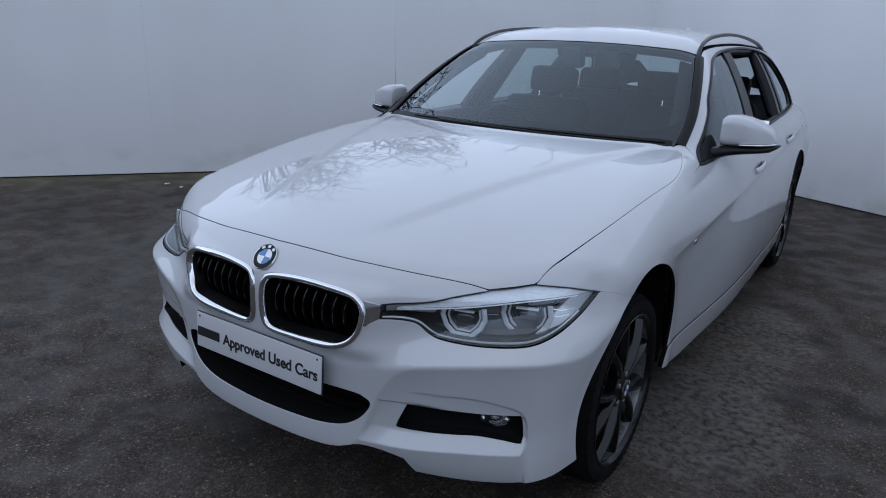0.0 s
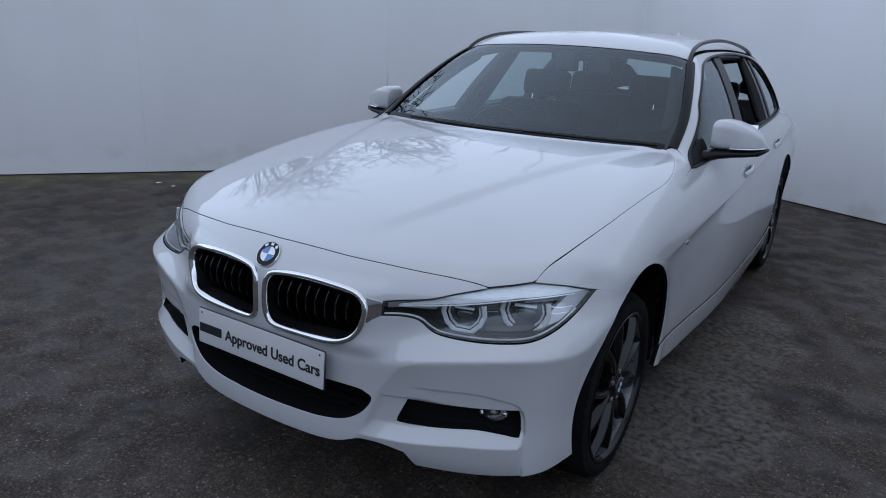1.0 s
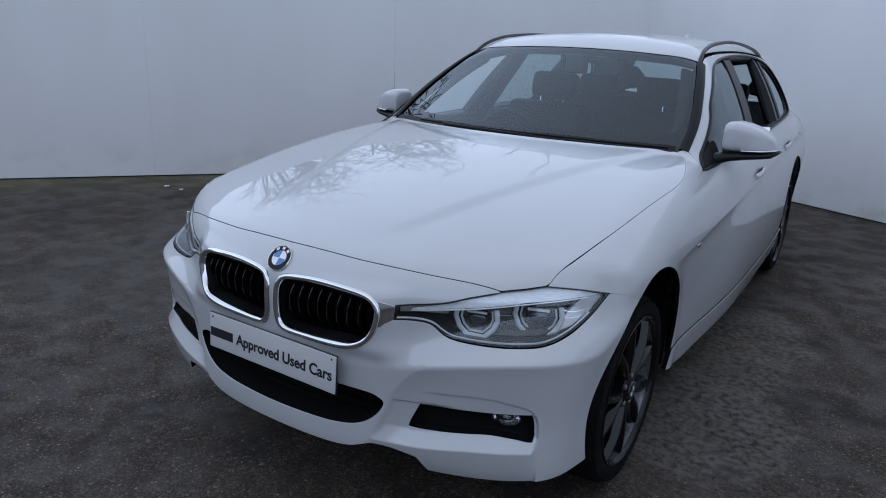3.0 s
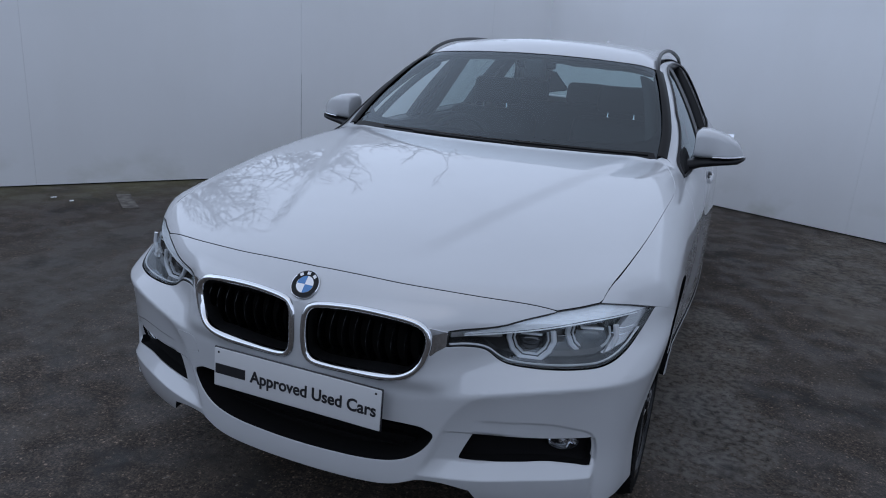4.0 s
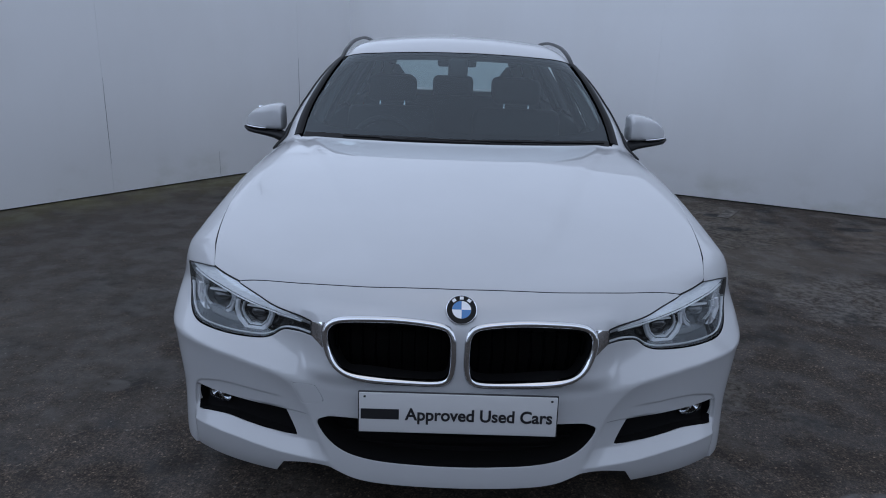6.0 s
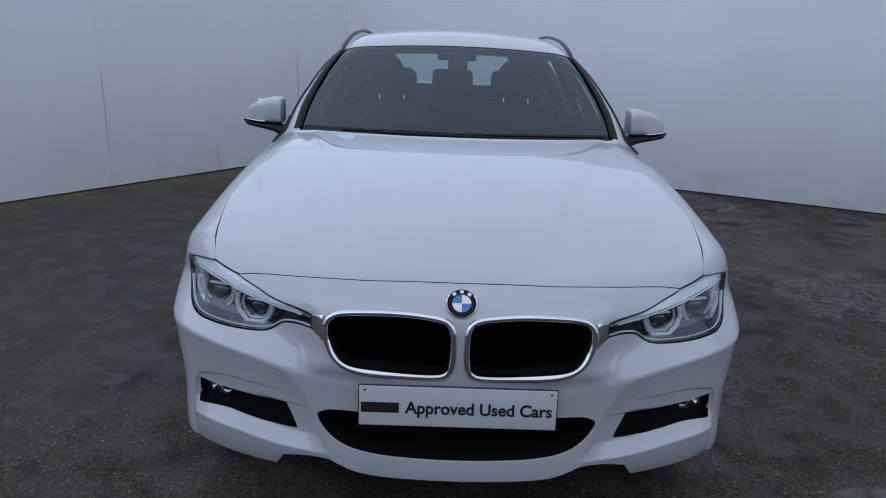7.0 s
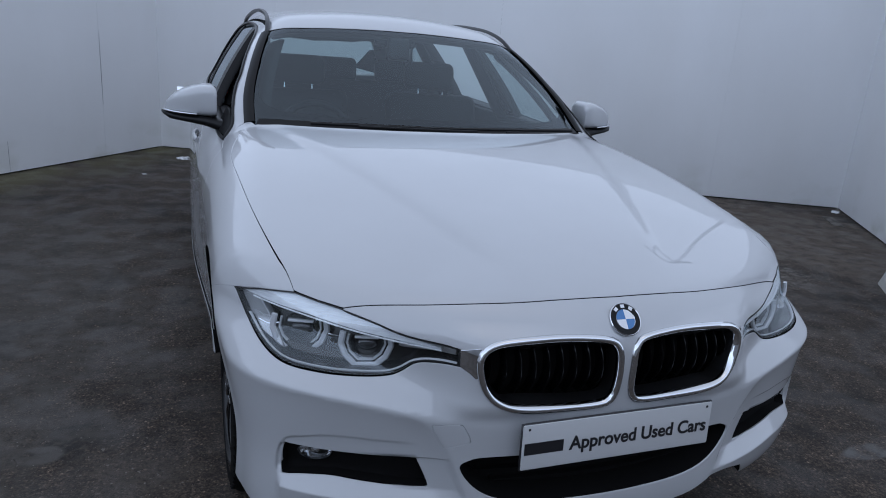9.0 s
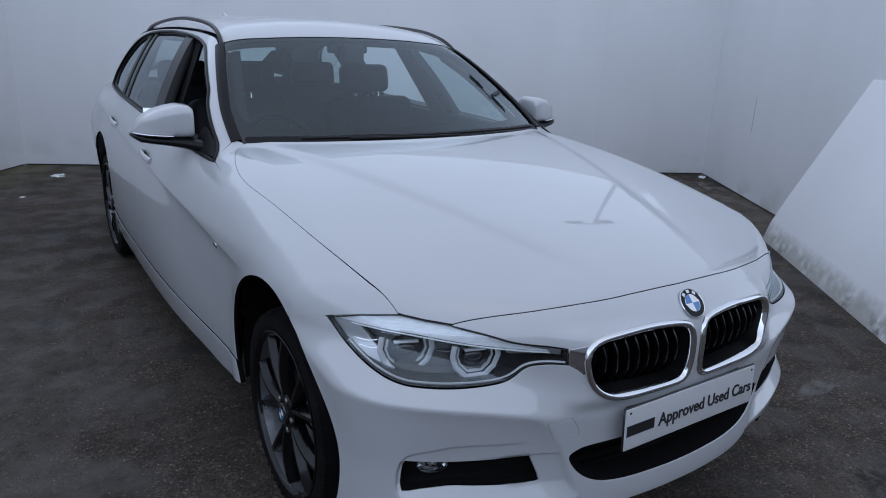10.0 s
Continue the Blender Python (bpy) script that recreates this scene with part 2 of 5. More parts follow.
def panel(name, outline, rays, mat, parent, label="", holes=(), cell=0.02, gap=0.002, depth=0.014, solid=None, level=0.0, hole_depth=0.03, mirror=False, edge=0.0015, lines=()):
    """A piece of the skin with rolled edges: the outline is cut from the rays' plane and laid onto the body, with mesh edges along the lines."""
    solid = solid or body
    loops = [even_line(shrunk(np.asarray(outline, float), gap), cell * 0.6, True)]
    loops += [even_line(shrunk(np.asarray(h, float), -0.0), cell * 0.5, True)[::-1] for h in holes]
    lo, hi = loops[0].min(0), loops[0].max(0)
    gx, gy = np.meshgrid(np.arange(lo[0] + cell / 2, hi[0], cell), np.arange(lo[1] + cell / 2, hi[1], cell))
    gx[::2] += cell / 2
    grid = np.stack([gx.ravel(), gy.ravel()], -1)
    grid = grid[inside(grid, loops[0])]
    for h in loops[1:]:
        grid = grid[~inside(grid, h)]
    rim = np.vstack(loops)
    near = np.array([np.min(np.sum((rim - g) ** 2, 1)) for g in grid]) if len(grid) else np.zeros(0)
    grid = grid[near > (0.45 * cell) ** 2] if len(grid) else grid
    runs, folds = [], []
    for ln in lines:
        q = even_line(ln, cell * 0.7)
        ok = inside(q, loops[0]) & (np.array([np.min(np.sum((rim - g) ** 2, 1)) for g in q]) > (0.3 * cell) ** 2)
        for h in loops[1:]:
            ok &= ~inside(q, h)
        first = len(rim) + sum(len(r) for r in runs)
        kept = np.flatnonzero(ok)
        runs.append(q[kept])
        folds += [(first + i, first + i + 1) for i in range(len(kept) - 1) if kept[i + 1] == kept[i] + 1]
    if runs:
        along = np.vstack(runs)
        grid = grid[np.array([np.min(np.sum((along - g) ** 2, 1)) for g in grid]) > (0.4 * cell) ** 2]
        grid = np.vstack([along, grid])
    flat = np.vstack([rim, grid])
    edges, base = [], 0
    for lp in loops:
        n = len(lp)
        edges += [(base + i, base + (i + 1) % n) for i in range(n)]
        base += n
    got = geometry.delaunay_2d_cdt([Vector(q) for q in flat], edges + folds, [], 0, 1e-7)
    uv, tris = np.array([tuple(v) for v in got[0]]), np.array([f for f in got[2]])
    back = {}
    for i, orig in enumerate(got[3]):
        for o in orig:
            back[o] = i
    mid = uv[tris].mean(1)
    keep = inside(mid, loops[0])
    for h in loops[1:]:
        keep &= ~inside(mid, h)
    tris = tris[keep]
    p = skin(rays, uv, solid, level)
    n = normals(p, solid)
    face_n = np.cross(p[tris[:, 1]] - p[tris[:, 0]], p[tris[:, 2]] - p[tris[:, 0]])
    flip = np.sum(face_n * n[tris[:, 0]], 1) < 0
    tris[flip] = tris[flip][:, ::-1]
    verts, norm, faces = [*p], [*n], [tuple(t) for t in tris]
    base, dark, seam = 0, set(), mat is PAINT
    for k, lp in enumerate(loops):
        ids = [back[base + i] for i in range(len(lp))]
        base += len(lp)
        q, qn = p[ids], n[ids]
        tan = np.roll(q, -1, 0) - np.roll(q, 1, 0)
        tan /= np.maximum(np.linalg.norm(tan, axis=1, keepdims=True), 1e-9)
        out = np.cross(tan, qn)
        probe = np.sum(out * (q - p[tris].mean((0, 1))), 1).sum() if k == 0 else 0
        if k == 0 and probe < 0:
            out = -out
        if k > 0:
            out = out if np.sum(out * (q.mean(0) - q)) > 0 else -out
        deep = depth if k == 0 else hole_depth
        start = len(verts)
        for off, sink, mixn in ((edge, edge * 1.2, 0.6), (edge, deep, 1.0)):
            verts += [*(q + out * off - qn * sink)]
            nn = qn * (1 - mixn) + out * mixn
            norm += [*(nn / np.maximum(np.linalg.norm(nn, axis=1, keepdims=True), 1e-9))]
        m = len(ids)
        for i in range(m):
            j = (i + 1) % m
            faces.append((ids[i], ids[j], start + j, start + i))
            faces.append((start + i, start + j, start + m + j, start + m + i))
            if k == 0 and seam:
                dark.add(len(faces) - 1)
    verts, norm = np.array(verts), np.array(norm)
    # set the rim faces the same way round as their shading
    fixed = []
    for f in faces:
        if len(f) == 4:
            a = np.cross(verts[f[1]] - verts[f[0]], verts[f[2]] - verts[f[0]])
            if np.dot(a, norm[f[2]] + norm[f[3]]) < 0:
                f = f[::-1]
        fixed.append(f)
    if mirror:
        verts, norm, fixed = verts * [-1, 1, 1], norm * [-1, 1, 1], [f[::-1] for f in fixed]
    ob = mesh_part(name, verts, fixed, mat, parent, label, norm)
    if dark:
        ob.data.materials.append(VOID)
        for i in dark:
            ob.data.polygons[i].material_index = 1
    return ob


def beside(line, *offs):
    """Copies of a plane line, set off to its side."""
    line = np.asarray(line, float)
    d = np.gradient(line, axis=0)
    n = np.stack([-d[:, 1], d[:, 0]], -1) / np.maximum(np.linalg.norm(d, axis=1, keepdims=True), 1e-9)
    return [line + o * n for o in offs]


def both(name, *args, **kw):
    return [panel(name, *args, **kw), panel(name, *args, mirror=True, **kw)]


def strip(name, line, up, profile, mat, parent, label="", closed=False, mirror=False, caps=True):
    """A moulding: the profile's (sideways, outward) pairs swept along a line with normals."""
    line, up = np.asarray(line, float), np.asarray(up, float)
    tan = np.roll(line, -1, 0) - np.roll(line, 1, 0)
    if not closed:
        tan[0], tan[-1] = line[1] - line[0], line[-1] - line[-2]
    tan /= np.maximum(np.linalg.norm(tan, axis=1, keepdims=True), 1e-9)
    aside = np.cross(tan, up)
    aside /= np.maximum(np.linalg.norm(aside, axis=1, keepdims=True), 1e-9)
    m, n = len(profile), len(line)
    bm = bmesh.new()
    rows = [[bm.verts.new(line[i] * (1, 1, 1) + aside[i] * a + up[i] * b) for a, b in profile] for i in range(n)]
    for i in range(n if closed else n - 1):
        one, two = rows[i], rows[(i + 1) % n]
        for k in range(m):
            bm.faces.new((one[k], one[(k + 1) % m], two[(k + 1) % m], two[k]))
    if not closed and caps:
        bm.faces.new(rows[0])
        bm.faces.new(rows[-1])
    if mirror:
        bmesh.ops.scale(bm, vec=(-1, 1, 1), verts=bm.verts)
    return part(name, bm, mat, parent, label, 50)


def rod(a, b, n=10):
    """A rounded profile of half-width a and half-height b."""
    return [(a * math.cos(2 * math.pi * k / n), b * math.sin(2 * math.pi * k / n)) for k in range(n)]


def on_skin(line, rays, solid=None, level=0.0):
    p = skin(rays, line, solid, level)
    return p, normals(p, solid or body)


# ---- the body as one smooth solid: y runs back from the nose, x across, z up ----
class Spline:
    """Natural cubic spline through (x, y) knots, straight beyond its ends."""

    def __init__(self, *knots):
        x, y = np.array(knots, float).T
        n, h = len(x), np.diff(np.array(knots, float)[:, 0])
        a, b = np.eye(n), np.zeros(n)
        for i in range(1, n - 1):
            a[i, i - 1:i + 2] = h[i - 1], 2 * (h[i - 1] + h[i]), h[i]
            b[i] = 6 * ((y[i + 1] - y[i]) / h[i] - (y[i] - y[i - 1]) / h[i - 1])
        self.x, self.y, self.h, self.m = x, y, h, np.linalg.solve(a, b)

    def __call__(self, q):
        x, y, h, m = self.x, self.y, self.h, self.m
        c = np.clip(q, x[0], x[-1])
        i = np.clip(np.searchsorted(x, c) - 1, 0, len(h) - 1)
        p, r = x[i + 1] - c, c - x[i]
        val = (m[i] * p ** 3 + m[i + 1] * r ** 3) / (6 * h[i]) + (y[i] / h[i] - m[i] * h[i] / 6) * p + (y[i + 1] / h[i] - m[i + 1] * h[i] / 6) * r
        s0 = (y[1] - y[0]) / h[0] - h[0] * m[1] / 6
        s1 = (y[-1] - y[-2]) / h[-1] + h[-1] * m[-2] / 6
        return val + np.minimum(q - x[0], 0) * s0 + np.maximum(q - x[-1], 0) * s1


def smax(a, b, k):
    h = np.clip(0.5 + 0.5 * (a - b) / k, 0, 1)
    return b + (a - b) * h + k * h * (1 - h)


def smin(a, b, k):
    return -smax(-a, -b, k)


def step(a, b, q):
    s = np.clip((q - a) / (b - a), 0, 1)
    return s * s * s * (10 - 15 * s + 6 * s * s)


# the body's main curves: nose profile, bonnet line, plan taper, flank, roof
NOSE = Spline((0.15, 0.045), (0.25, 0.0), (0.35, 0.0), (0.5, 0.006), (0.6, 0.004), (0.68, 0.004), (0.74, 0.016), (0.8, 0.04))
LOW_BOW = Spline((0.15, 0.25), (0.3, 0.262), (0.44, 0.264), (0.52, 0.25), (0.58, 0.246), (0.7, 0.24))
BONNET = Spline((0.0, 0.765), (0.1, 0.812), (0.3, 0.865), (0.6, 0.92), (1.0, 0.975), (1.4, 1.007), (2.0, 1.03), (3.2, 1.03), (4.6, 1.03))
BONNET_CROWN = Spline((0.0, 0.2), (0.22, 0.155), (0.32, 0.125), (0.6, 0.086), (1.0, 0.054), (1.5, 0.041), (4.6, 0.05))
WIDTH = Spline((0.1, 0.83), (0.3, 0.872), (0.45, 0.889), (0.6, 0.894), (0.8, 0.896), (1.2, 0.9), (2.0, 0.904), (3.0, 0.906), (3.6, 0.907), (4.0, 0.89), (4.4, 0.83), (4.63, 0.75))
FLANK = Spline((0.15, 0.06), (0.22, 0.042), (0.3, 0.038), (0.42, 0.036), (0.55, 0.016), (0.63, 0.003), (0.7, 0.0), (0.76, 0.004), (0.85, 0.028), (0.92, 0.055), (1.0, 0.1))
TAIL = Spline((0.15, 4.54), (0.3, 4.6), (0.5, 4.633), (0.7, 4.62), (0.95, 4.58), (1.05, 4.55))
ROOF = Spline((1.8, 1.36), (2.0, 1.4), (2.2, 1.43), (2.6, 1.453), (3.0, 1.456), (3.5, 1.44), (4.0, 1.4), (4.4, 1.34))
CABIN = Spline((1.2, 0.775), (1.55, 0.8), (1.8, 0.815), (2.5, 0.822), (3.2, 0.812), (3.8, 0.778), (4.2, 0.72), (4.5, 0.64))
AXLE_F, AXLE_R, HUB_Z = 0.757, 3.58, 0.318


def NOSE_BOW(z, ax=0.0):
    """How strongly the nose bows back to the sides: the fold under the lamps stands proud."""
    low = 0.53 + 0.075 * step(0.2, 0.85, ax)
    rise = smin(smax((z - low) / 0.085, 0 * z, 0.1), 1 + 0 * z, 0.35)
    return LOW_BOW(z) + (0.475 - LOW_BOW(z)) * rise


def flare(y, z, y0):
    r = np.hypot(y - y0, z - HUB_Z)
    return 0.01 * np.exp(-((r - 0.38) / 0.045) ** 2) * (z > 0.2)


# the bumper's fold: up the side of the mouth, out under the lamp and round towards the wheel arch
FOLD = smooth_line([(0.27, 0.1), (0.295, 0.22), (0.33, 0.3), (0.366, 0.365), (0.395, 0.44), (0.42, 0.485), (0.45, 0.526), (0.485, 0.553), (0.53, 0.57), (0.62, 0.59), (0.7, 0.601), (0.755, 0.607), (0.79, 0.615), (0.832, 0.634), (0.852, 0.67), (0.87, 0.75), (0.88, 0.9)], 4)
BROW_LINE = smooth_line([(0.44, 0.488), (0.48, 0.489), (0.57, 0.494), (0.615, 0.497), (0.67, 0.495), (0.715, 0.484), (0.75, 0.471), (0.766, 0.452), (0.774, 0.42), (0.777, 0.38), (0.779, 0.33), (0.78, 0.22), (0.78, 0.1)], 5)
SHELF = smooth_line([(0.36, 0.315), (0.49, 0.322), (0.555, 0.329), (0.642, 0.338), (0.781, 0.342)], 6)
FOLD_STEP = 0.004


def table(curve):
    """Signed distances to a curve over the front's plane: positive on its right-hand side."""
    gx, gz = np.meshgrid(np.arange(0, 1.1, FOLD_STEP), np.arange(0.1, 0.95, FOLD_STEP), indexing="ij")
    q = np.stack([gx, gz], -1)
    best, sign = np.full(gx.shape, 9.0), np.zeros(gx.shape)
    for a, b in zip(curve, curve[1:]):
        d = b - a
        k = np.clip(((q - a) @ d) / (d @ d), 0, 1)
        off = q - a - k[..., None] * d
        far = np.hypot(off[..., 0], off[..., 1])
        near = far < best
        best[near] = far[near]
        sign[near] = np.where((d[1] * (q - a)[..., 0] - d[0] * (q - a)[..., 1]) > 0, 1.0, -1.0)[near]
    return best * sign


FOLD_FAR, BROW_FAR = table(FOLD), table(BROW_LINE)


def looked_up(grid, ax, z):
    u = np.clip(ax / FOLD_STEP, 0, grid.shape[0] - 1.001)
    v = np.clip((z - 0.1) / FOLD_STEP, 0, grid.shape[1] - 1.001)
    i, j = u.astype(int), v.astype(int)
    u, v = u - i, v - j
    return (grid[i, j] * (1 - u) + grid[i + 1, j] * u) * (1 - v) + (grid[i, j + 1] * (1 - u) + grid[i + 1, j + 1] * u) * v


def creases(ax, z):
    """How far the bumper's hollows lie behind its plain face: undercut below the fold, stepped round the intake, with a shelf under it."""
    s, within = looked_up(FOLD_FAR, ax, z), looked_up(BROW_FAR, ax, z)
    soft = 0.5 * (s + np.sqrt(s * s + 0.003 ** 2))
    under = (0.015 + 0.009 * (1 - step(0.42, 0.58, ax))) * (1 - np.exp(-soft / 0.055)) * (1 - 0.55 * step(0.74, 0.86, ax)) * (1 - step(0.62, 0.68, z))
    brow = 0.005 * step(0.0, 0.011, within) * step(0.46, 0.56, ax)
    deep = 0.006 * step(0.0, 0.007, 0.448 - z) * step(0.0, 0.012, within) * step(0.0, 0.02, s)
    edge = np.interp(ax, SHELF[:, 0], SHELF[:, 1])
    keep = 1 - (1 - np.clip((z - edge) / 0.042, 0, 1)) * step(0.0, 0.012, within)
    lip = 0.26 * np.maximum(edge - z, 0) - 0.001
    return (under + brow + deep) * keep + lip * (1 - keep) * step(0.0, 0.02, s)


def waist(y, z):
    """The flank's crease: a sharp line that rises to the rear, with a hollow under it."""
    c = (0.735 + 0.0618 * (y - 1.217) - z) / 0.065
    return 0.0085 * np.where(c > 0, c * np.exp(1 - np.maximum(c, 0)), 0) * step(0.8, 1.15, y) * (1 - step(3.9, 4.3, y))


def dome(ax, y):
    """The bonnet's raised middle, which widens from the grille to the screen."""
    return 0.008 * (1 - step(-0.04, 0.04, ax - 0.16 - 0.33 * y)) * step(0.12, 0.4, y) * (1 - step(1.5, 1.9, y))


def muzzle(ax, z):
    """How far the nose stands forward round the grille; it falls away steeply towards the lamps."""
    return 0.022 * step(0.06, 0.33, ax) * (1 - step(0.345, 0.45, ax)) * step(0.53, 0.6, z) * (1 - step(0.735, 0.77, z))


def lower(x, y, z):
    ax = np.abs(x)
    side = ax - (WIDTH(y) - FLANK(z) - waist(y, z) + flare(y, z, AXLE_F) + flare(y, z, AXLE_R))
    top = z - (BONNET(y) - BONNET_CROWN(y) * x * x + dome(ax, y))
    tuck = 0.5 * np.maximum(ax - 0.68, 0) ** 2 * np.exp(-((z - 0.56) / 0.085) ** 2)
    front = NOSE(z) + NOSE_BOW(z, ax) * x * x + 0.3 * ax ** 8 + creases(ax, z) - muzzle(ax, z) + tuck - y
    back = y - (TAIL(z) - 0.22 * x * x - 0.25 * ax ** 8)
    d = smax(side, top, 0.12)
    d = smax(d, front, 0.06)
    return smax(d, back, 0.1)


def screen_y(x, z):
    return 1.315 + 1.9 * (z - 1.0) + 0.25 * (z - 1.0) ** 2 + (0.42 - 0.5 * (z - 1.0)) * x * x


def upper(x, y, z):
    ax, dz = np.abs(x), z - 0.985
    side = (ax - (CABIN(y) - 0.44 * dz - 0.45 * dz * dz)) * 0.88
    top = z - (ROOF(y) - 0.14 * x * x)
    front = (screen_y(x, z) - y) * 0.45
    back = (y - (4.54 - 0.72 * (z - 1.0) - 0.12 * x * x)) * 0.8
    d = smax(side, top, 0.09)
    d = smax(d, front, 0.05)
    return smax(d, back, 0.06)


def body(p):
    x, y, z = p[..., 0], p[..., 1], p[..., 2]
    return smin(lower(x, y, z), upper(x, y, z), 0.025)


def glasshouse(p):
    return upper(p[..., 0], p[..., 1], p[..., 2])


def cast(origin, way, solid=body, reach=1.6, level=0.0):
    """The first place at which rays meet the solid's skin."""
    t0, t1 = np.zeros(len(origin)), np.full(len(origin), np.nan)
    last = solid(origin) - level
    for s in np.linspace(0, reach, 81)[1:]:
        now = solid(origin + s * way) - level
        new_hit = np.isnan(t1) & (now <= 0) & (last > 0)
        t1[new_hit] = s
        t0[new_hit] = s - reach / 80
        last = now
    miss = np.isnan(t1)
    t1[miss] = t0[miss] = reach
    for _ in range(26):
        mid = (t0 + t1) / 2
        inside = solid(origin + mid[:, None] * way) - level <= 0
        t1, t0 = np.where(inside, mid, t1), np.where(inside, t0, mid)
    return origin + t1[:, None] * way, ~miss


def normals(p, solid=body):
    e = 0.0015
    g = np.stack([solid(p + e * a) - solid(p - e * a) for a in np.eye(3)], -1)
    return g / np.maximum(np.linalg.norm(g, axis=-1, keepdims=True), 1e-9)


# ---- the yard: ground, walls, a leaning white board ----
C0, C1, C2, C3 = (-7.06, -0.67), (-1.17, 6.84), (5.21, 3.86), (3.2, 0.87)
FOOT = 0.012


def near_line(m, a, b, reach):
    """A node value that is 1 on the ground line through a and b and falls to 0 at the reach."""
    t = m.node_tree
    d = (Vector(b) - Vector(a)).normalized()
    n = Vector((d.y, -d.x, 0))
    at, dot, off, span = (t.nodes.new("ShaderNode" + k) for k in ("TexCoord", "VectorMath", "Math", "MapRange"))
    dot.operation, dot.inputs[1].default_value = "DOT_PRODUCT", n
    off.operation, off.inputs[1].default_value = "SUBTRACT", n.x * a[0] + n.y * a[1]
    span.inputs["From Min"].default_value, span.inputs["From Max"].default_value = 0.0, reach
    span.inputs["To Min"].default_value, span.inputs["To Max"].default_value = 1.0, 0.0
    t.links.new(at.outputs["Object"], dot.inputs[0])
    t.links.new(dot.outputs["Value"], off.inputs[0])
    t.links.new(off.outputs[0], span.inputs[0])
    return span.outputs[0]


def blotch(m, scale, lo, hi, detail=6.0, stretch=(1, 1, 1)):
    t = m.node_tree
    at, mp, tex, ramp = (t.nodes.new("ShaderNode" + k) for k in ("TexCoord", "Mapping", "TexNoise", "MapRange"))
    mp.inputs["Scale"].default_value = stretch
    tex.inputs["Scale"].default_value, tex.inputs["Detail"].default_value = scale, detail
    ramp.inputs["From Min"].default_value, ramp.inputs["From Max"].default_value = lo, hi
    t.links.new(at.outputs["Object"], mp.inputs[0])
    t.links.new(mp.outputs[0], tex.inputs["Vector"])
    t.links.new(tex.outputs["Fac"], ramp.inputs[0])
    return ramp.outputs[0]


def overlay(m, colour, factor, second=None):
    """Lays a colour over the base colour by one factor, or by the product of two."""
    t = m.node_tree
    b = t.nodes["Principled BSDF"]
    mix = t.nodes.new("ShaderNodeMixRGB")
    if second is not None:
        times = t.nodes.new("ShaderNodeMath")
        times.operation = "MULTIPLY"
        t.links.new(factor, times.inputs[0])
        t.links.new(second, times.inputs[1])
        factor = times.outputs[0]
    t.links.new(factor, mix.inputs[0])
    t.links.new(b.inputs["Base Color"].links[0].from_socket, mix.inputs[1])
    mix.inputs[2].default_value = (*colour, 1)
    t.links.new(mix.outputs[0], b.inputs["Base Color"])
    return m


ASPHALT = material("damp_asphalt", (0.05, 0.05, 0.05), 0.7, spec=0.4)
grain(ASPHALT, "Base Color", (0.033, 0.0256, 0.0203), (0.053, 0.0418, 0.0335), 1.1, 12, 0.3, 0.72)
grain(ASPHALT, "Base Color", (0.85, 0.85, 0.85), (1.3, 1.29, 1.28), 12, 12, 0.38, 0.62, blend="MULTIPLY")
grain(ASPHALT, "Base Color", (0.65, 0.65, 0.65), (1.45, 1.44, 1.42), 55, 6, 0.38, 0.62, blend="MULTIPLY")
grain(ASPHALT, "Base Color", (0.4, 0.4, 0.4), (1.8, 1.77, 1.73), 130, 3, 0.34, 0.7, blend="MULTIPLY")
t = ASPHALT.node_tree
at, cells, hue, times = (t.nodes.new("ShaderNode" + k) for k in ("TexCoord", "TexVoronoi", "ValToRGB", "MixRGB"))
cells.inputs["Scale"].default_value = 150
hue.color_ramp.elements[0].color, hue.color_ramp.elements[1].color = (0.4, 0.4, 0.4, 1), (1.25, 1.22, 1.18, 1)
tone = hue.color_ramp.elements.new(0.82)
tone.color = (1.2, 1.18, 1.15, 1)
hue.color_ramp.elements[2].color = (4.5, 4.3, 4.0, 1)
times.blend_type, times.inputs[0].default_value = "MULTIPLY", 1.0
base_in = t.nodes["Principled BSDF"].inputs["Base Color"]
for a, b in ((at.outputs["Object"], cells.inputs["Vector"]), (cells.outputs["Color"], hue.inputs[0]), (base_in.links[0].from_socket, times.inputs[1]), (hue.outputs[0], times.inputs[2]), (times.outputs[0], base_in)):
    t.links.new(a, b)
overlay(ASPHALT, (0.105, 0.092, 0.077), blotch(ASPHALT, 1.6, 0.58, 0.72, 14), blotch(ASPHALT, 38, 0.45, 0.58, 5))
overlay(ASPHALT, (0.018, 0.016, 0.014), blotch(ASPHALT, 3.2, 0.54, 0.64, 14), blotch(ASPHALT, 30, 0.3, 0.55, 6))
overlay(ASPHALT, (0.068, 0.056, 0.045), blotch(ASPHALT, 2.1, 0.56, 0.68, 15), blotch(ASPHALT, 60, 0.3, 0.6, 4))
overlay(ASPHALT, (0.1, 0.092, 0.045), near_line(ASPHALT, C0, C1, 0.8), blotch(ASPHALT, 2.5, 0.3, 0.6, 8))


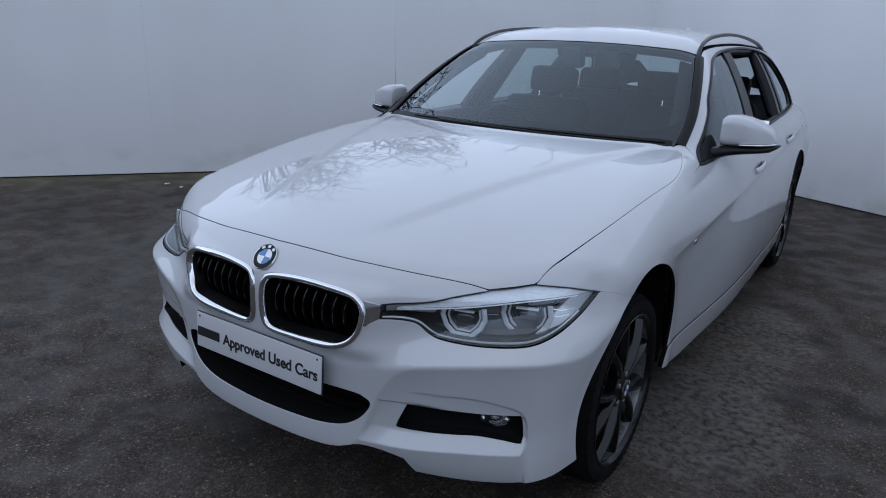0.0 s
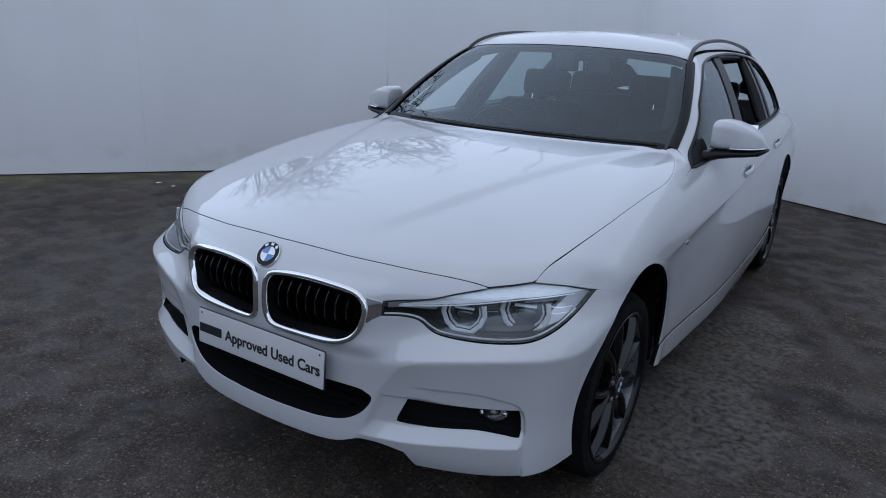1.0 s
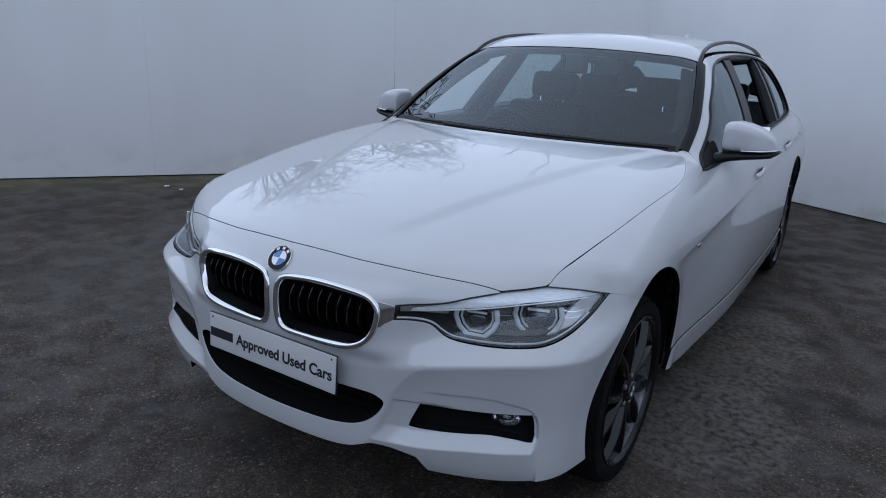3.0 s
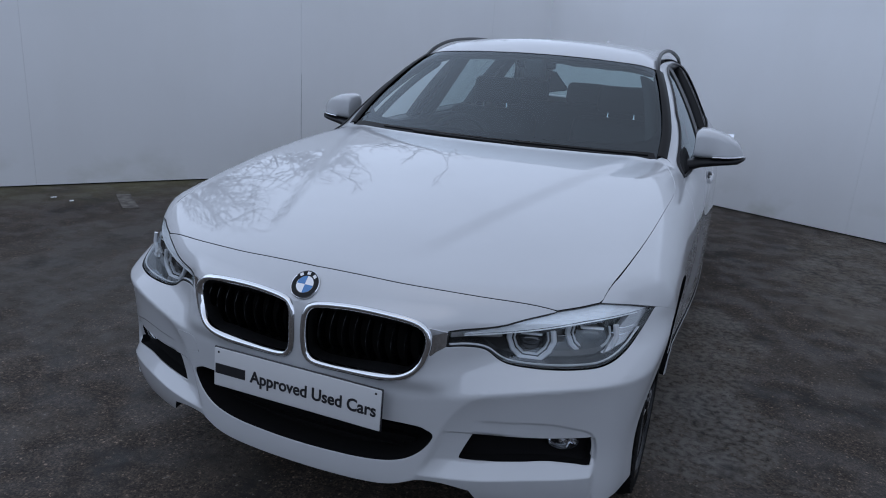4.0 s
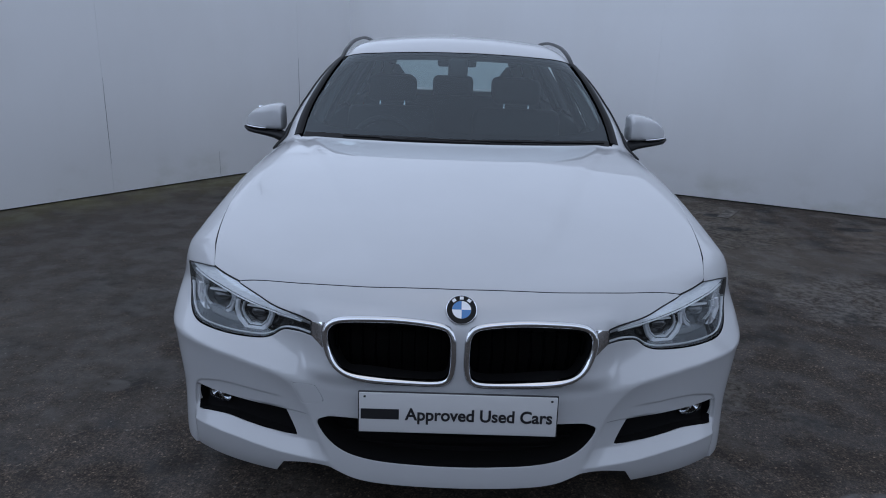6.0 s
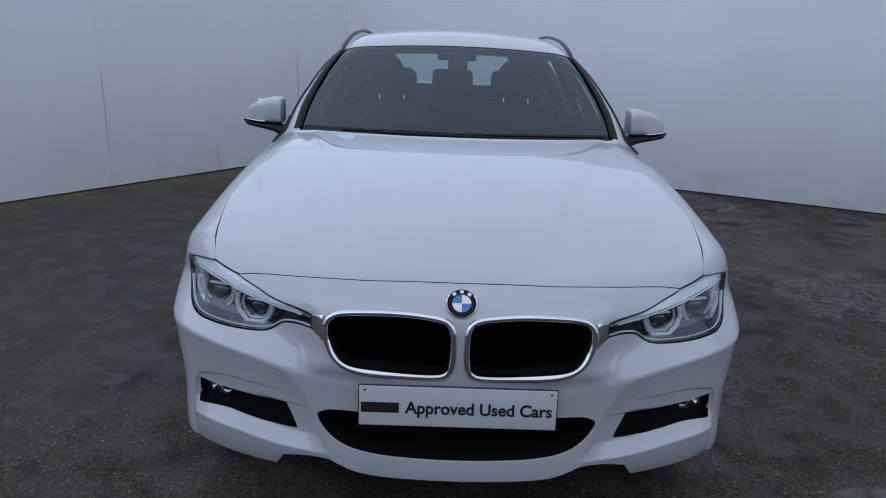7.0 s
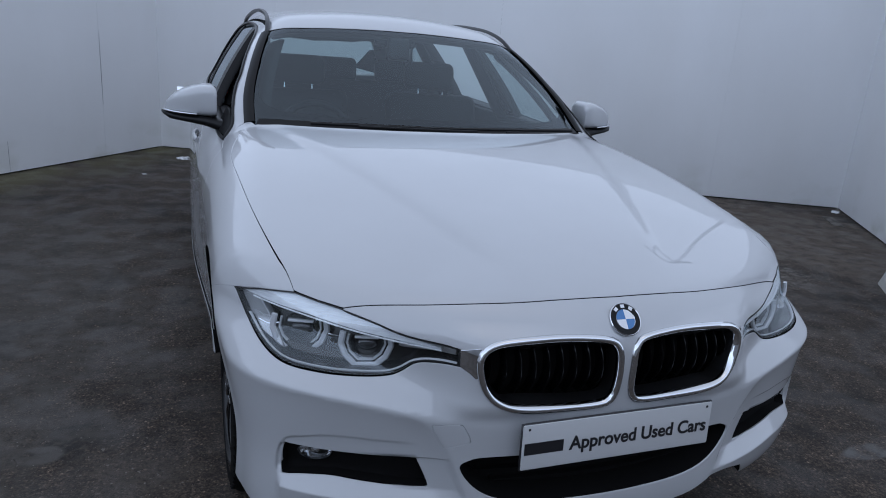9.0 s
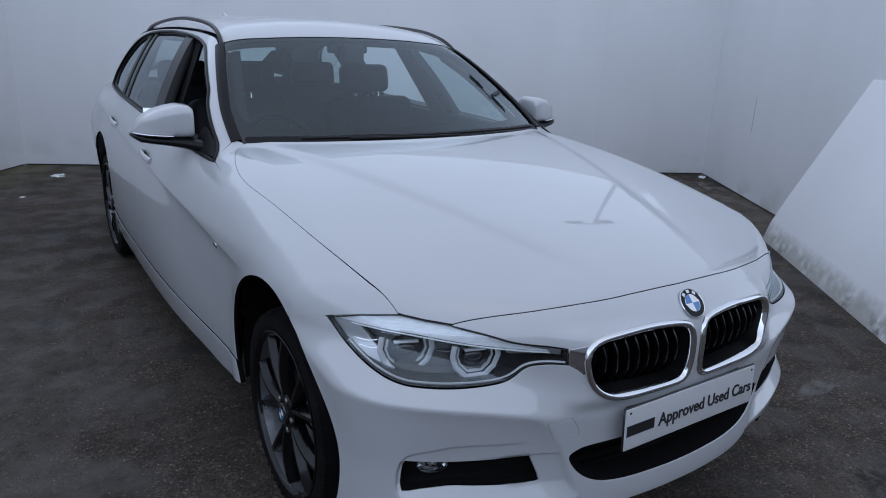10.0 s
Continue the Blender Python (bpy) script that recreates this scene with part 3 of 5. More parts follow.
def spot(m, x, y, rx, ry, ragged=0.5):
    """1 inside an ellipse on the ground, 0 outside, with a ragged edge."""
    t = m.node_tree
    at, mp, far, tex, add, span = (t.nodes.new("ShaderNode" + k) for k in ("TexCoord", "Mapping", "VectorMath", "TexNoise", "Math", "MapRange"))
    mp.inputs["Location"].default_value, mp.inputs["Scale"].default_value = (-x / rx, -y / ry, 0), (1 / rx, 1 / ry, 1)
    far.operation, tex.inputs["Scale"].default_value, tex.inputs["Detail"].default_value = "LENGTH", 5, 8
    add.operation, add.inputs[1].default_value = "MULTIPLY_ADD", 2 * ragged
    span.inputs["From Min"].default_value, span.inputs["From Max"].default_value = 0.9 + ragged, 1.15 + ragged
    span.inputs["To Min"].default_value, span.inputs["To Max"].default_value = 1, 0
    for a, b in ((at.outputs["Object"], mp.inputs[0]), (at.outputs["Object"], tex.inputs["Vector"]), (mp.outputs[0], far.inputs[0]), (tex.outputs["Fac"], add.inputs[0]), (far.outputs["Value"], add.inputs[2]), (add.outputs[0], span.inputs[0])):
        t.links.new(a, b)
    return span.outputs[0]


# dry gritty patches by the front wheel and towards the east wall
overlay(ASPHALT, (0.115, 0.104, 0.09), spot(ASPHALT, 1.0, 1.3, 0.3, 0.45, 0.7), blotch(ASPHALT, 34, 0.36, 0.6, 12))
overlay(ASPHALT, (0.12, 0.105, 0.086), spot(ASPHALT, 1.0, 2.15, 0.25, 0.55, 0.7), blotch(ASPHALT, 34, 0.4, 0.62, 12))
overlay(ASPHALT, (0.11, 0.095, 0.075), spot(ASPHALT, 2.1, 3.9, 0.6, 1.4, 0.8), blotch(ASPHALT, 22, 0.4, 0.62, 7))
overlay(ASPHALT, (0.062, 0.055, 0.047), spot(ASPHALT, -2.1, 2.4, 1.0, 1.9, 0.8), blotch(ASPHALT, 16, 0.3, 0.66, 10))
overlay(ASPHALT, (0.105, 0.084, 0.066), spot(ASPHALT, 3.9, 3.0, 0.8, 1.3, 0.7), blotch(ASPHALT, 12, 0.25, 0.6, 8))
overlay(ASPHALT, (0.17, 0.155, 0.135), blotch(ASPHALT, 55, 0.66, 0.72, 2), blotch(ASPHALT, 2.2, 0.45, 0.6, 4))
# grit and a brown drift towards the east wall, oil spots along its foot
overlay(ASPHALT, (0.13, 0.115, 0.1), spot(ASPHALT, 2.5, 2.3, 0.5, 0.4, 0.8), blotch(ASPHALT, 26, 0.42, 0.62, 8))
overlay(ASPHALT, (0.085, 0.07, 0.056), spot(ASPHALT, 2.5, 3.1, 0.9, 0.3, 0.8), blotch(ASPHALT, 9, 0.3, 0.6, 10))
for x, y, rx in ((2.36, 4.42, 0.08), (2.33, 3.95, 0.1), (2.91, 4.64, 0.07), (3.41, 4.05, 0.16), (2.75, 4.2, 0.06)):
    overlay(ASPHALT, (0.012, 0.011, 0.01), spot(ASPHALT, x, y, rx, 0.06, 0.4), blotch(ASPHALT, 25, 0.25, 0.45, 4))
# a pale scuff beside the nose
overlay(ASPHALT, (0.12, 0.115, 0.11), spot(ASPHALT, 1.42, 0.36, 0.11, 0.04, 0.7), blotch(ASPHALT, 9, 0.4, 0.6, 12))
overlay(ASPHALT, (0.085, 0.078, 0.07), spot(ASPHALT, -1.41, 1.0, 0.07, 0.05, 0.5), blotch(ASPHALT, 12, 0.35, 0.6, 12))
grain(ASPHALT, "Roughness", 0.55, 0.88, 4.5, 14, 0.42, 0.58)
relief(ASPHALT, 190, 0.7, 0.003, 3)
relief(ASPHALT, 9, 0.25, 0.02, 4)
WALL = material("white_wall_panel", (0.7, 0.71, 0.72), 0.5)
grain(WALL, "Base Color", (0.71, 0.713, 0.717), (0.76, 0.763, 0.767), 0.7, 4, 0.3, 0.7)
grain(WALL, "Base Color", (0.97, 0.967, 0.96), (1.0, 1.0, 1.0), 0.9, 7, 0.35, 0.6, (2, 2, 0.6), "MULTIPLY")
t = WALL.node_tree
at, split, span = (t.nodes.new("ShaderNode" + k) for k in ("TexCoord", "SeparateXYZ", "MapRange"))
span.inputs["From Min"].default_value, span.inputs["From Max"].default_value = 0.02, 0.35
span.inputs["To Min"].default_value, span.inputs["To Max"].default_value = 0.4, 0.0
t.links.new(at.outputs["Object"], split.inputs[0])
t.links.new(split.outputs["Z"], span.inputs[0])
overlay(WALL, (0.34, 0.34, 0.24), span.outputs[0], blotch(WALL, 2.2, 0.5, 0.68, 8, (1, 1, 1.5)))
BOARD = material("white_board_with_dirty_foot", (0.8, 0.8, 0.8), 0.5)
grain(BOARD, "Base Color", (0.82, 0.822, 0.825), (0.87, 0.872, 0.875), 0.9, 5)
DARK_FOOT = material("black_wall_foot", (0.012, 0.012, 0.012), 0.9)
JOINT_GREY = material("grey_joint_filler", (0.09, 0.09, 0.095), 0.9)
grain(JOINT_GREY, "Base Color", (0.08, 0.08, 0.083), (0.24, 0.24, 0.245), 30, 4)
ROAD_PAINT = material("worn_road_paint", (0.3, 0.3, 0.29), 0.7)
grain(ROAD_PAINT, "Base Color", (0.05, 0.043, 0.036), (0.17, 0.155, 0.135), 14, 8, 0.4, 0.62)

bm = bmesh.new()
bmesh.ops.create_grid(bm, x_segments=2, y_segments=2, size=400)
ground = tagged(part("ground", bm, ASPHALT), "dark damp asphalt yard with worn patches", "ground", kind="structure")


def prism(a, b, z0, z1, front, back, bm=None):
    """An upright slab along the ground line from a to b, between two depths behind that line."""
    a, b = Vector((*a, 0)), Vector((*b, 0))
    d = (b - a).normalized()
    n = Vector((d.y, -d.x, 0))
    bm = bm or bmesh.new()
    low = [bm.verts.new(v + Vector((0, 0, z0))) for v in (a - n * front, b - n * front, b - n * back, a - n * back)]
    top = [bm.verts.new(v.co + Vector((0, 0, z1 - z0))) for v in low]
    bm.faces.new(low), bm.faces.new(top)
    for i in range(4):
        bm.faces.new((low[i], low[(i + 1) % 4], top[(i + 1) % 4], top[i]))
    return bm


def yard_wall(name, a, b, joints, WALL_H):
    """A wall of tall white panels over a dark recessed foot."""
    wall = tagged(part(name, prism(a, b, 0, WALL_H - 0.02, 0.03, 0.22), DARK_FOOT), "white panelled yard wall with thin upright joints", "wall", kind="structure")
    a, b = Vector(a), Vector(b)
    long = (b - a).length
    d = (b - a) / long
    stops = [0.0, *joints, long]
    for s0, s1 in zip(stops, stops[1:]):
        bm = prism(a + d * (s0 + (0.0005 if s0 else 0.0)), a + d * (s1 - 0.0005), FOOT, WALL_H, 0.0, 0.028)
        part("wall_panel", bm, WALL, wall)
    return wall


def open_joint(wall, a, b, at_s, z0, z1, wide):
    """A panel joint that gapes: a slim dark wedge, pointed at both ends, let into the panels' face."""
    a, b = Vector((*a, 0)), Vector((*b, 0))
    d = (b - a).normalized()
    n = Vector((d.y, -d.x, 0))
    bm = bmesh.new()
    rng = random.Random(int(at_s * 100))
    rows = []
    for k in np.linspace(0, 1, 15):
        half_w = 0.5 * wide * math.sin(math.pi * min(max(k, 0.03), 0.97)) ** 0.6 * rng.uniform(0.7, 1.15)
        mid = a + d * (at_s + rng.uniform(-0.001, 0.001)) + Vector((0, 0, z0 + (z1 - z0) * k))
        rows.append([bm.verts.new(mid + d * u + n * v) for u, v in ((-half_w, 0.0015), (half_w, 0.0015), (half_w, -0.012), (-half_w, -0.012))])
    for one, two in zip(rows, rows[1:]):
        for i in range(4):
            bm.faces.new((one[i], one[(i + 1) % 4], two[(i + 1) % 4], two[i]))
    bm.faces.new(rows[0]), bm.faces.new(rows[-1])
    part("open_joint", bm, JOINT_GREY, wall, "dark gaping joint")


wall_west = yard_wall("wall_west", (-9.53, -3.82), C1, [1.65, 3.85, 6.05, 8.27, 10.59, 12.76], 2.3)
wall_north = yard_wall("wall_north", C1, C2, [1.25, 3.5, 5.75], 2.75)
wall_east = yard_wall("wall_east", C2, C3, [1.09], 2.65)
for at_s, z0, z1, wide in ((6.59, 0.27, 1.02, 0.0032), (8.76, 0.5, 1.17, 0.0045), (7.7, 0.02, 0.27, 0.0025)):
    open_joint(wall_west, C0, C1, at_s, z0, z1, wide)
open_joint(wall_east, C2, C3, 1.09, 0.6, 0.95, 0.004)
yard_wall("wall_east_return", C3, (10.0, -1.5), [2.3, 4.6], 2.3)

# the leaning board: a long white panel propped back from the ground line
a, b = Vector((3.385, 1.92, 0)), Vector((2.30, 0.58, 0))
d = (b - a).normalized()
n = Vector((-d.y, d.x, 0)) if Vector((-d.y, d.x, 0)).dot(Vector((-1.5, -1, 0)) - a) > 0 else Vector((d.y, -d.x, 0))
up = (Vector((0, 0, 1)) * math.cos(radians(20)) - n * math.sin(radians(20)))
bm = bmesh.new()
for depth in (0.0, 0.04):
    for run, rise in ((0.0, 0.0), (2.1, 0.0), (2.1, 1.3), (0.23, 1.3), (0.02, 0.39), (-0.025, 0.14)):
        bm.verts.new(a + d * run + up * rise - n * depth)
bm.verts.ensure_lookup_table()
for ids in (range(6), range(11, 5, -1), *((k, k + 6, (k + 1) % 6 + 6, (k + 1) % 6) for k in range(6))):
    bm.faces.new([bm.verts[k] for k in ids])
bmesh.ops.bevel(bm, geom=bm.edges[:], offset=0.004, segments=2, profile=0.6, affect="EDGES")
t = BOARD.node_tree
at, split, span = (t.nodes.new("ShaderNode" + k) for k in ("TexCoord", "SeparateXYZ", "MapRange"))
span.inputs["From Min"].default_value, span.inputs["From Max"].default_value = 0.02, 0.16
span.inputs["To Min"].default_value, span.inputs["To Max"].default_value = 1.0, 0.0
t.links.new(at.outputs["Object"], split.inputs[0])
t.links.new(split.outputs["Z"], span.inputs[0])
overlay(BOARD, (0.2, 0.19, 0.16), span.outputs[0], blotch(BOARD, 16, 0.35, 0.6, 8))
overlay(BOARD, (0.5, 0.49, 0.45), span.outputs[0], blotch(BOARD, 5, 0.3, 0.5, 6))
board = tagged(part("leaning_board", bm, BOARD), "long white board with a dirty foot, leaning towards the yard wall", "board")


def flat_patch(name, corners, mat, lift=0.004):
    bm = bmesh.new()
    low = [bm.verts.new((x, y, 0)) for x, y in corners]
    top = [bm.verts.new((x, y, lift)) for x, y in corners]
    bm.faces.new(top)
    for i in range(4):
        bm.faces.new((low[i], low[(i + 1) % 4], top[(i + 1) % 4], top[i]))
    return part(name, bm, mat)


for corners in (((-3.72, 2.86), (-3.63, 2.93), (-3.22, 2.62), (-3.31, 2.54)), ((2.6, 4.68), (2.68, 4.62), (2.46, 4.31), (2.37, 4.35)), ((4.72, 3.6), (4.8, 3.55), (4.58, 3.22), (4.5, 3.27))):
    tagged(flat_patch("bay_line", corners, ROAD_PAINT), "short stub of worn white bay marking on asphalt", "road marking", "bay markings", "structure")

# crumpled scraps by the walls
def scrap(x, y, size, turn):
    bm = bmesh.new()
    bmesh.ops.create_icosphere(bm, subdivisions=3, radius=0.06)
    for v in bm.verts:
        v.co *= 0.7 + 0.6 * noise.noise(v.co * 30 + Vector((turn, 0, 0)))
        v.co = Vector((v.co.x * 1.3, v.co.y, max(v.co.z, -0.25 * 0.06) * 0.4 + 0.008)) * size
    bm.transform(pose(x, y, 0.0, 0, 0, turn))
    return tagged(part("litter", bm, ENAMEL), "crumpled white paper scrap lying on asphalt", "litter")


scrap(-0.95, 6.14, 1.0, 0)
scrap(5.02, 3.72, 0.8, 50)
scrap(-1.28, 5.39, 0.35, 20)
scrap(-3.99, 2.49, 0.4, 70)
scrap(-3.79, 2.49, 0.3, 130)

# ---- bare trees behind the walls ----
BARK = material("bare_bark", (0.06, 0.052, 0.045), 0.9)
grain(BARK, "Base Color", (0.035, 0.03, 0.026), (0.09, 0.08, 0.068), 14, 6)


def bare_tree(x, y, height, seed):
    rng = random.Random(seed)
    verts, faces, thin_v, thin_f = [], [], [], []

    def limb(p, way, length, r, level):
        v, f = (verts, faces) if level < 2 else (thin_v, thin_f)
        steps, sides = max(3, 6 - level), 6 if level < 2 else 3
        rows = []
        for s in range(steps + 1):
            k = s / steps
            rr = max(r * (1 - 0.6 * k), 0.013)
            q_ = way.to_track_quat("Z", "Y")
            rows.append([len(v) + i for i in range(sides)])
            for i in range(sides):
                a_ = 2 * math.pi * i / sides
                v.append(p + q_ @ Vector((rr * math.cos(a_), rr * math.sin(a_), 0)))
            if level and s and level < 5 and rng.random() < (0.95, 0.9, 0.62, 0.5, 0.4)[level]:
                branch(p, way, length, rr, level)
            if s < steps:
                p = p + way * (length / steps)
                way = (way + Vector((rng.uniform(-1, 1), rng.uniform(-1, 1), rng.uniform(-0.5, 0.9))) * 0.16).normalized()
        for one, two in zip(rows, rows[1:]):
            for i in range(sides):
                f.append((one[i], one[(i + 1) % sides], two[(i + 1) % sides], two[i]))
        if level == 0:
            for _ in range(9):
                branch(p, way, length * 0.9, r * 0.5, level)

    def branch(p, way, length, rr, level):
        turn = Vector((rng.uniform(-1, 1), rng.uniform(-1, 1), rng.uniform(-0.25, 0.75))).normalized()
        limb(p.copy(), (way * 0.5 + turn).normalized(), length * rng.uniform(0.5, 0.76), rr * 0.62, level + 1)

    limb(Vector((0, 0, 0)), Vector((0, 0, 1)), height * 0.36, height * 0.018, 0)
    tree = tagged(holder("bare_tree", None, pose(x, y, 0)), "leafless winter tree with fine twigs behind the wall", "tree", "trees behind the wall")
    mesh_part("trunk", verts, faces, BARK, tree)
    mesh_part("twigs", thin_v, thin_f, BARK, tree, "fine bare twigs")
    return tree


bare_tree(-9.8, 7.4, 11.5, 3)
bare_tree(-8.2, 9.9, 9.5, 8)
bare_tree(-5.6, 12.8, 8.5, 5)

# ---- a twin floodlight on a pole beyond the north wall, mirrored in the windscreen and the bonnet ----
def floodlight_pole(x, y, top, heads):
    pole = tagged(holder("floodlight_pole", None, pose(x, y, 0)), "grey steel pole carrying two dark floodlight heads behind the wall", "floodlight")
    bm = lathe([(-0.0, 0.085), (0.25, 0.085), (0.27, 0.06), (top - 0.1, 0.045), (top, 0.045), (top + 0.01, 0.001)], 16)
    bm.transform(pose(0, 0, 0, 0, -90, 0))
    part("pole", bm, GALVANISED, pole)
    part("base_plate", block((0.3, 0.3, 0.02), pose(0, 0, 0.01), 0.004, 1), GALVANISED, pole)
    a, b = (Vector(h) - Vector((x, y, 0)) for h in heads)
    way = (b - a).normalized()
    turn = way.to_track_quat("X", "Z").to_matrix().to_4x4()
    part("crossbar", block(((b - a).length, 0.05, 0.05), Matrix.Translation((a + b) / 2) @ turn, 0.008, 2), GALVANISED, pole)
    for c in (a, b):
        head = part("lamp_head", block((0.46, 0.24, 0.1), Matrix.Translation(c) @ turn @ pose(0, 0, -0.06, 20, 0, 0), 0.02, 2), TRIM_BLACK, pole, "dark floodlight head")
        part("lamp_glass", block((0.4, 0.18, 0.01), Matrix.Translation(c) @ turn @ pose(0, 0, -0.06, 20, 0, 0) @ pose(0, 0, -0.052), 0.002, 1), DARK_GLASS, head, "dark front glass")
    return pole


GALVANISED = material("galvanised_steel", (0.4, 0.41, 0.42), 0.5, 0.3)
grain(GALVANISED, "Base Color", (0.36, 0.365, 0.37), (0.46, 0.465, 0.47), 8, 6)
floodlight_pole(8.08, 6.58, 6.5, ((7.9, 6.9, 6.85), (8.18, 6.37, 6.15)))

# a plain wall added unseen behind the camera, to block low sky and bounce light
BLOCKER_GREY = material("grey_light_blocker", (0.3, 0.3, 0.3), 0.8)
grain(BLOCKER_GREY, "Base Color", (0.27, 0.268, 0.265), (0.35, 0.348, 0.345), 1.2, 6)
tagged(part("light_blocker_south", prism((14.0, -8.0), (-13.0, -8.0), 0, 4.0, 0.0, 0.3), BLOCKER_GREY), "plain grey wall added out of view to block and bounce low light", "wall", kind="structure")


# ---- loose grit, thicker by the front wheel and along the walls ----
GRIT = material("loose_grit", (0.1, 0.09, 0.08), 0.85)
t = GRIT.node_tree
per, hue = t.nodes.new("ShaderNodeNewGeometry"), t.nodes.new("ShaderNodeValToRGB")
hue.color_ramp.elements[0].color, hue.color_ramp.elements[1].color = (0.09, 0.08, 0.07, 1), (0.2, 0.18, 0.16, 1)
tone = hue.color_ramp.elements.new(0.6)
tone.color = (0.08, 0.07, 0.058, 1)
t.links.new(per.outputs["Random Per Island"], hue.inputs[0])
t.links.new(hue.outputs[0], t.nodes["Principled BSDF"].inputs["Base Color"])


def scatter_grit(count, seed):
    rng = np.random.default_rng(seed)
    spots = [(0.0, 1.0, 3.2, 2.6, 0.6), (0.97, 1.3, 0.25, 0.5, 0.06), (1.0, 2.1, 0.3, 0.6, 0.06), (-1.6, 1.0, 1.0, 1.4, 0.16), (2.6, 3.0, 0.9, 1.0, 0.12)]
    pick = rng.choice(len(spots), count, p=[s[4] for s in spots])
    c = np.array([s[:4] for s in spots])[pick]
    xy = c[:, :2] + rng.normal(0, 1, (count, 2)) * c[:, 2:] * 0.6
    clump = np.array([noise.noise(Vector((x * 1.7, y * 1.7, 3.0))) + 0.5 * noise.noise(Vector((x * 6, y * 6, 9.0))) for x, y in xy])
    xy = xy[clump > rng.uniform(-0.5, 0.35, count)]
    n = len(xy)
    r = 0.0013 + 0.003 * rng.random(n) ** 4
    turn = rng.uniform(0, math.pi, n)
    unit = np.array([(1, 0, 0.2), (0.2, 0.8, 0.1), (-0.9, 0.15, 0.25), (-0.1, -0.85, 0.15), (0.1, 0.1, 0.8), (0, 0, -0.3)])
    faces = np.array([(0, 1, 4), (1, 2, 4), (2, 3, 4), (3, 0, 4), (1, 0, 5), (2, 1, 5), (3, 2, 5), (0, 3, 5)])
    v = unit[None] * r[:, None, None] * rng.uniform(0.75, 1.25, (n, 6, 1))
    co, si = np.cos(turn)[:, None], np.sin(turn)[:, None]
    v = np.stack([v[..., 0] * co - v[..., 1] * si + xy[:, :1], v[..., 0] * si + v[..., 1] * co + xy[:, 1:], v[..., 2] + 0.0008], -1)
    f = (faces[None] + 6 * np.arange(n)[:, None, None]).reshape(-1, 3)
    return mesh_part("grit", v.reshape(-1, 3), f, GRIT, smooth=False)


tagged(scatter_grit(24000, 4), "loose grey and brown grit scattered over asphalt", "grit", kind="stuff")


# ---- the car: an empty on the ground carries all its parts ----
car = tagged(holder("estate_car"), "white estate car with black wheels and roof rails, parked on asphalt", "car")

# outlines on the skin, each side's in its own view
BONNET_FRONT = [(0, 0.093), (0.14, 0.099), (0.277, 0.114), (0.45, 0.157), (0.627, 0.226)]
LAMP_TOP_XY = [(0.627, 0.226), (0.678, 0.268), (0.724, 0.312)]
BONNET_SIDE = [(0.724, 0.312), (0.757, 0.48), (0.784, 0.7), (0.801, 0.97), (0.806, 1.17), (0.786, 1.32), (0.742, 1.455), (0.695, 1.502)]
BONNET_REAR = [(0.695, 1.502), (0.55, 1.432), (0.4, 1.378), (0.2, 1.332), (0, 1.318)]
LAMP = [(0.395, 0.714), (0.395, 0.714), (0.393, 0.674), (0.393, 0.674), (0.455, 0.673), (0.484, 0.667), (0.515, 0.646), (0.55, 0.636), (0.62, 0.633), (0.7, 0.635),
        (0.762, 0.641), (0.8, 0.662), (0.826, 0.7), (0.847, 0.748), (0.847, 0.748), (0.79, 0.768), (0.722, 0.777), (0.678, 0.773), (0.635, 0.764), (0.565, 0.747), (0.5, 0.728)]
KIDNEY = [(0.021, 0.68), (0.024, 0.706), (0.042, 0.728), (0.11, 0.737), (0.2, 0.74), (0.29, 0.734), (0.335, 0.721), (0.353, 0.696), (0.35, 0.658), (0.334, 0.62), (0.304, 0.595), (0.25, 0.581), (0.15, 0.576), (0.06, 0.577), (0.03, 0.59), (0.021, 0.625)]
MOUTH = [(0, 0.455), (0.3, 0.455), (0.365, 0.446), (0.383, 0.425), (0.352, 0.378), (0.3, 0.346), (0.22, 0.331), (0.1, 0.327), (0, 0.326)]
FOG = [(0.75, 0.45), (0.757, 0.446), (0.764, 0.376), (0.757, 0.368), (0.72, 0.374), (0.66, 0.379), (0.6, 0.374), (0.52, 0.366), (0.461, 0.363), (0.444, 0.371), (0.474, 0.442), (0.474, 0.442), (0.6, 0.448)]
ARCH_R, ARCH_Y, ARCH_Z = 0.378, 0.742, 0.37
BUMPER_FOOT = [(0.0, 0.262), (0.19, 0.263), (0.277, 0.272), (0.347, 0.297), (0.413, 0.3), (0.482, 0.287), (0.482, 0.287), (0.508, 0.243), (0.508, 0.243), (0.65, 0.243), (0.78, 0.249)]


def arc(y0, from_deg, to_deg, n=24, r=ARCH_R):
    a = np.radians(np.linspace(from_deg, to_deg, n))
    return np.stack([y0 + r * np.cos(a), ARCH_Z + r * np.sin(a)], -1)


def side_to_front(yz):
    return to_front(skin(rays_side, yz))


seam_front = skin(rays_top, smooth_line(BONNET_FRONT, 6))
lamp_top = skin(rays_top, smooth_line(LAMP_TOP_XY, 4))
seam_side = skin(rays_top, smooth_line(BONNET_SIDE, 8))
lamp_low = from_ahead(smooth_line(LAMP[:14], 6))
lamp_loop = np.vstack([lamp_low[:-1], to_front(np.vstack([skin(rays_front, from_ahead([(0.847, 0.748), (0.79, 0.768)])), lamp_top[::-1]])), from_ahead(smooth_line(LAMP[18:] + LAMP[:1], 6))[2:-1]])
lamp_3d = skin(rays_front, lamp_loop)
kidney_loop = from_ahead(smooth_line(KIDNEY, 5, True))
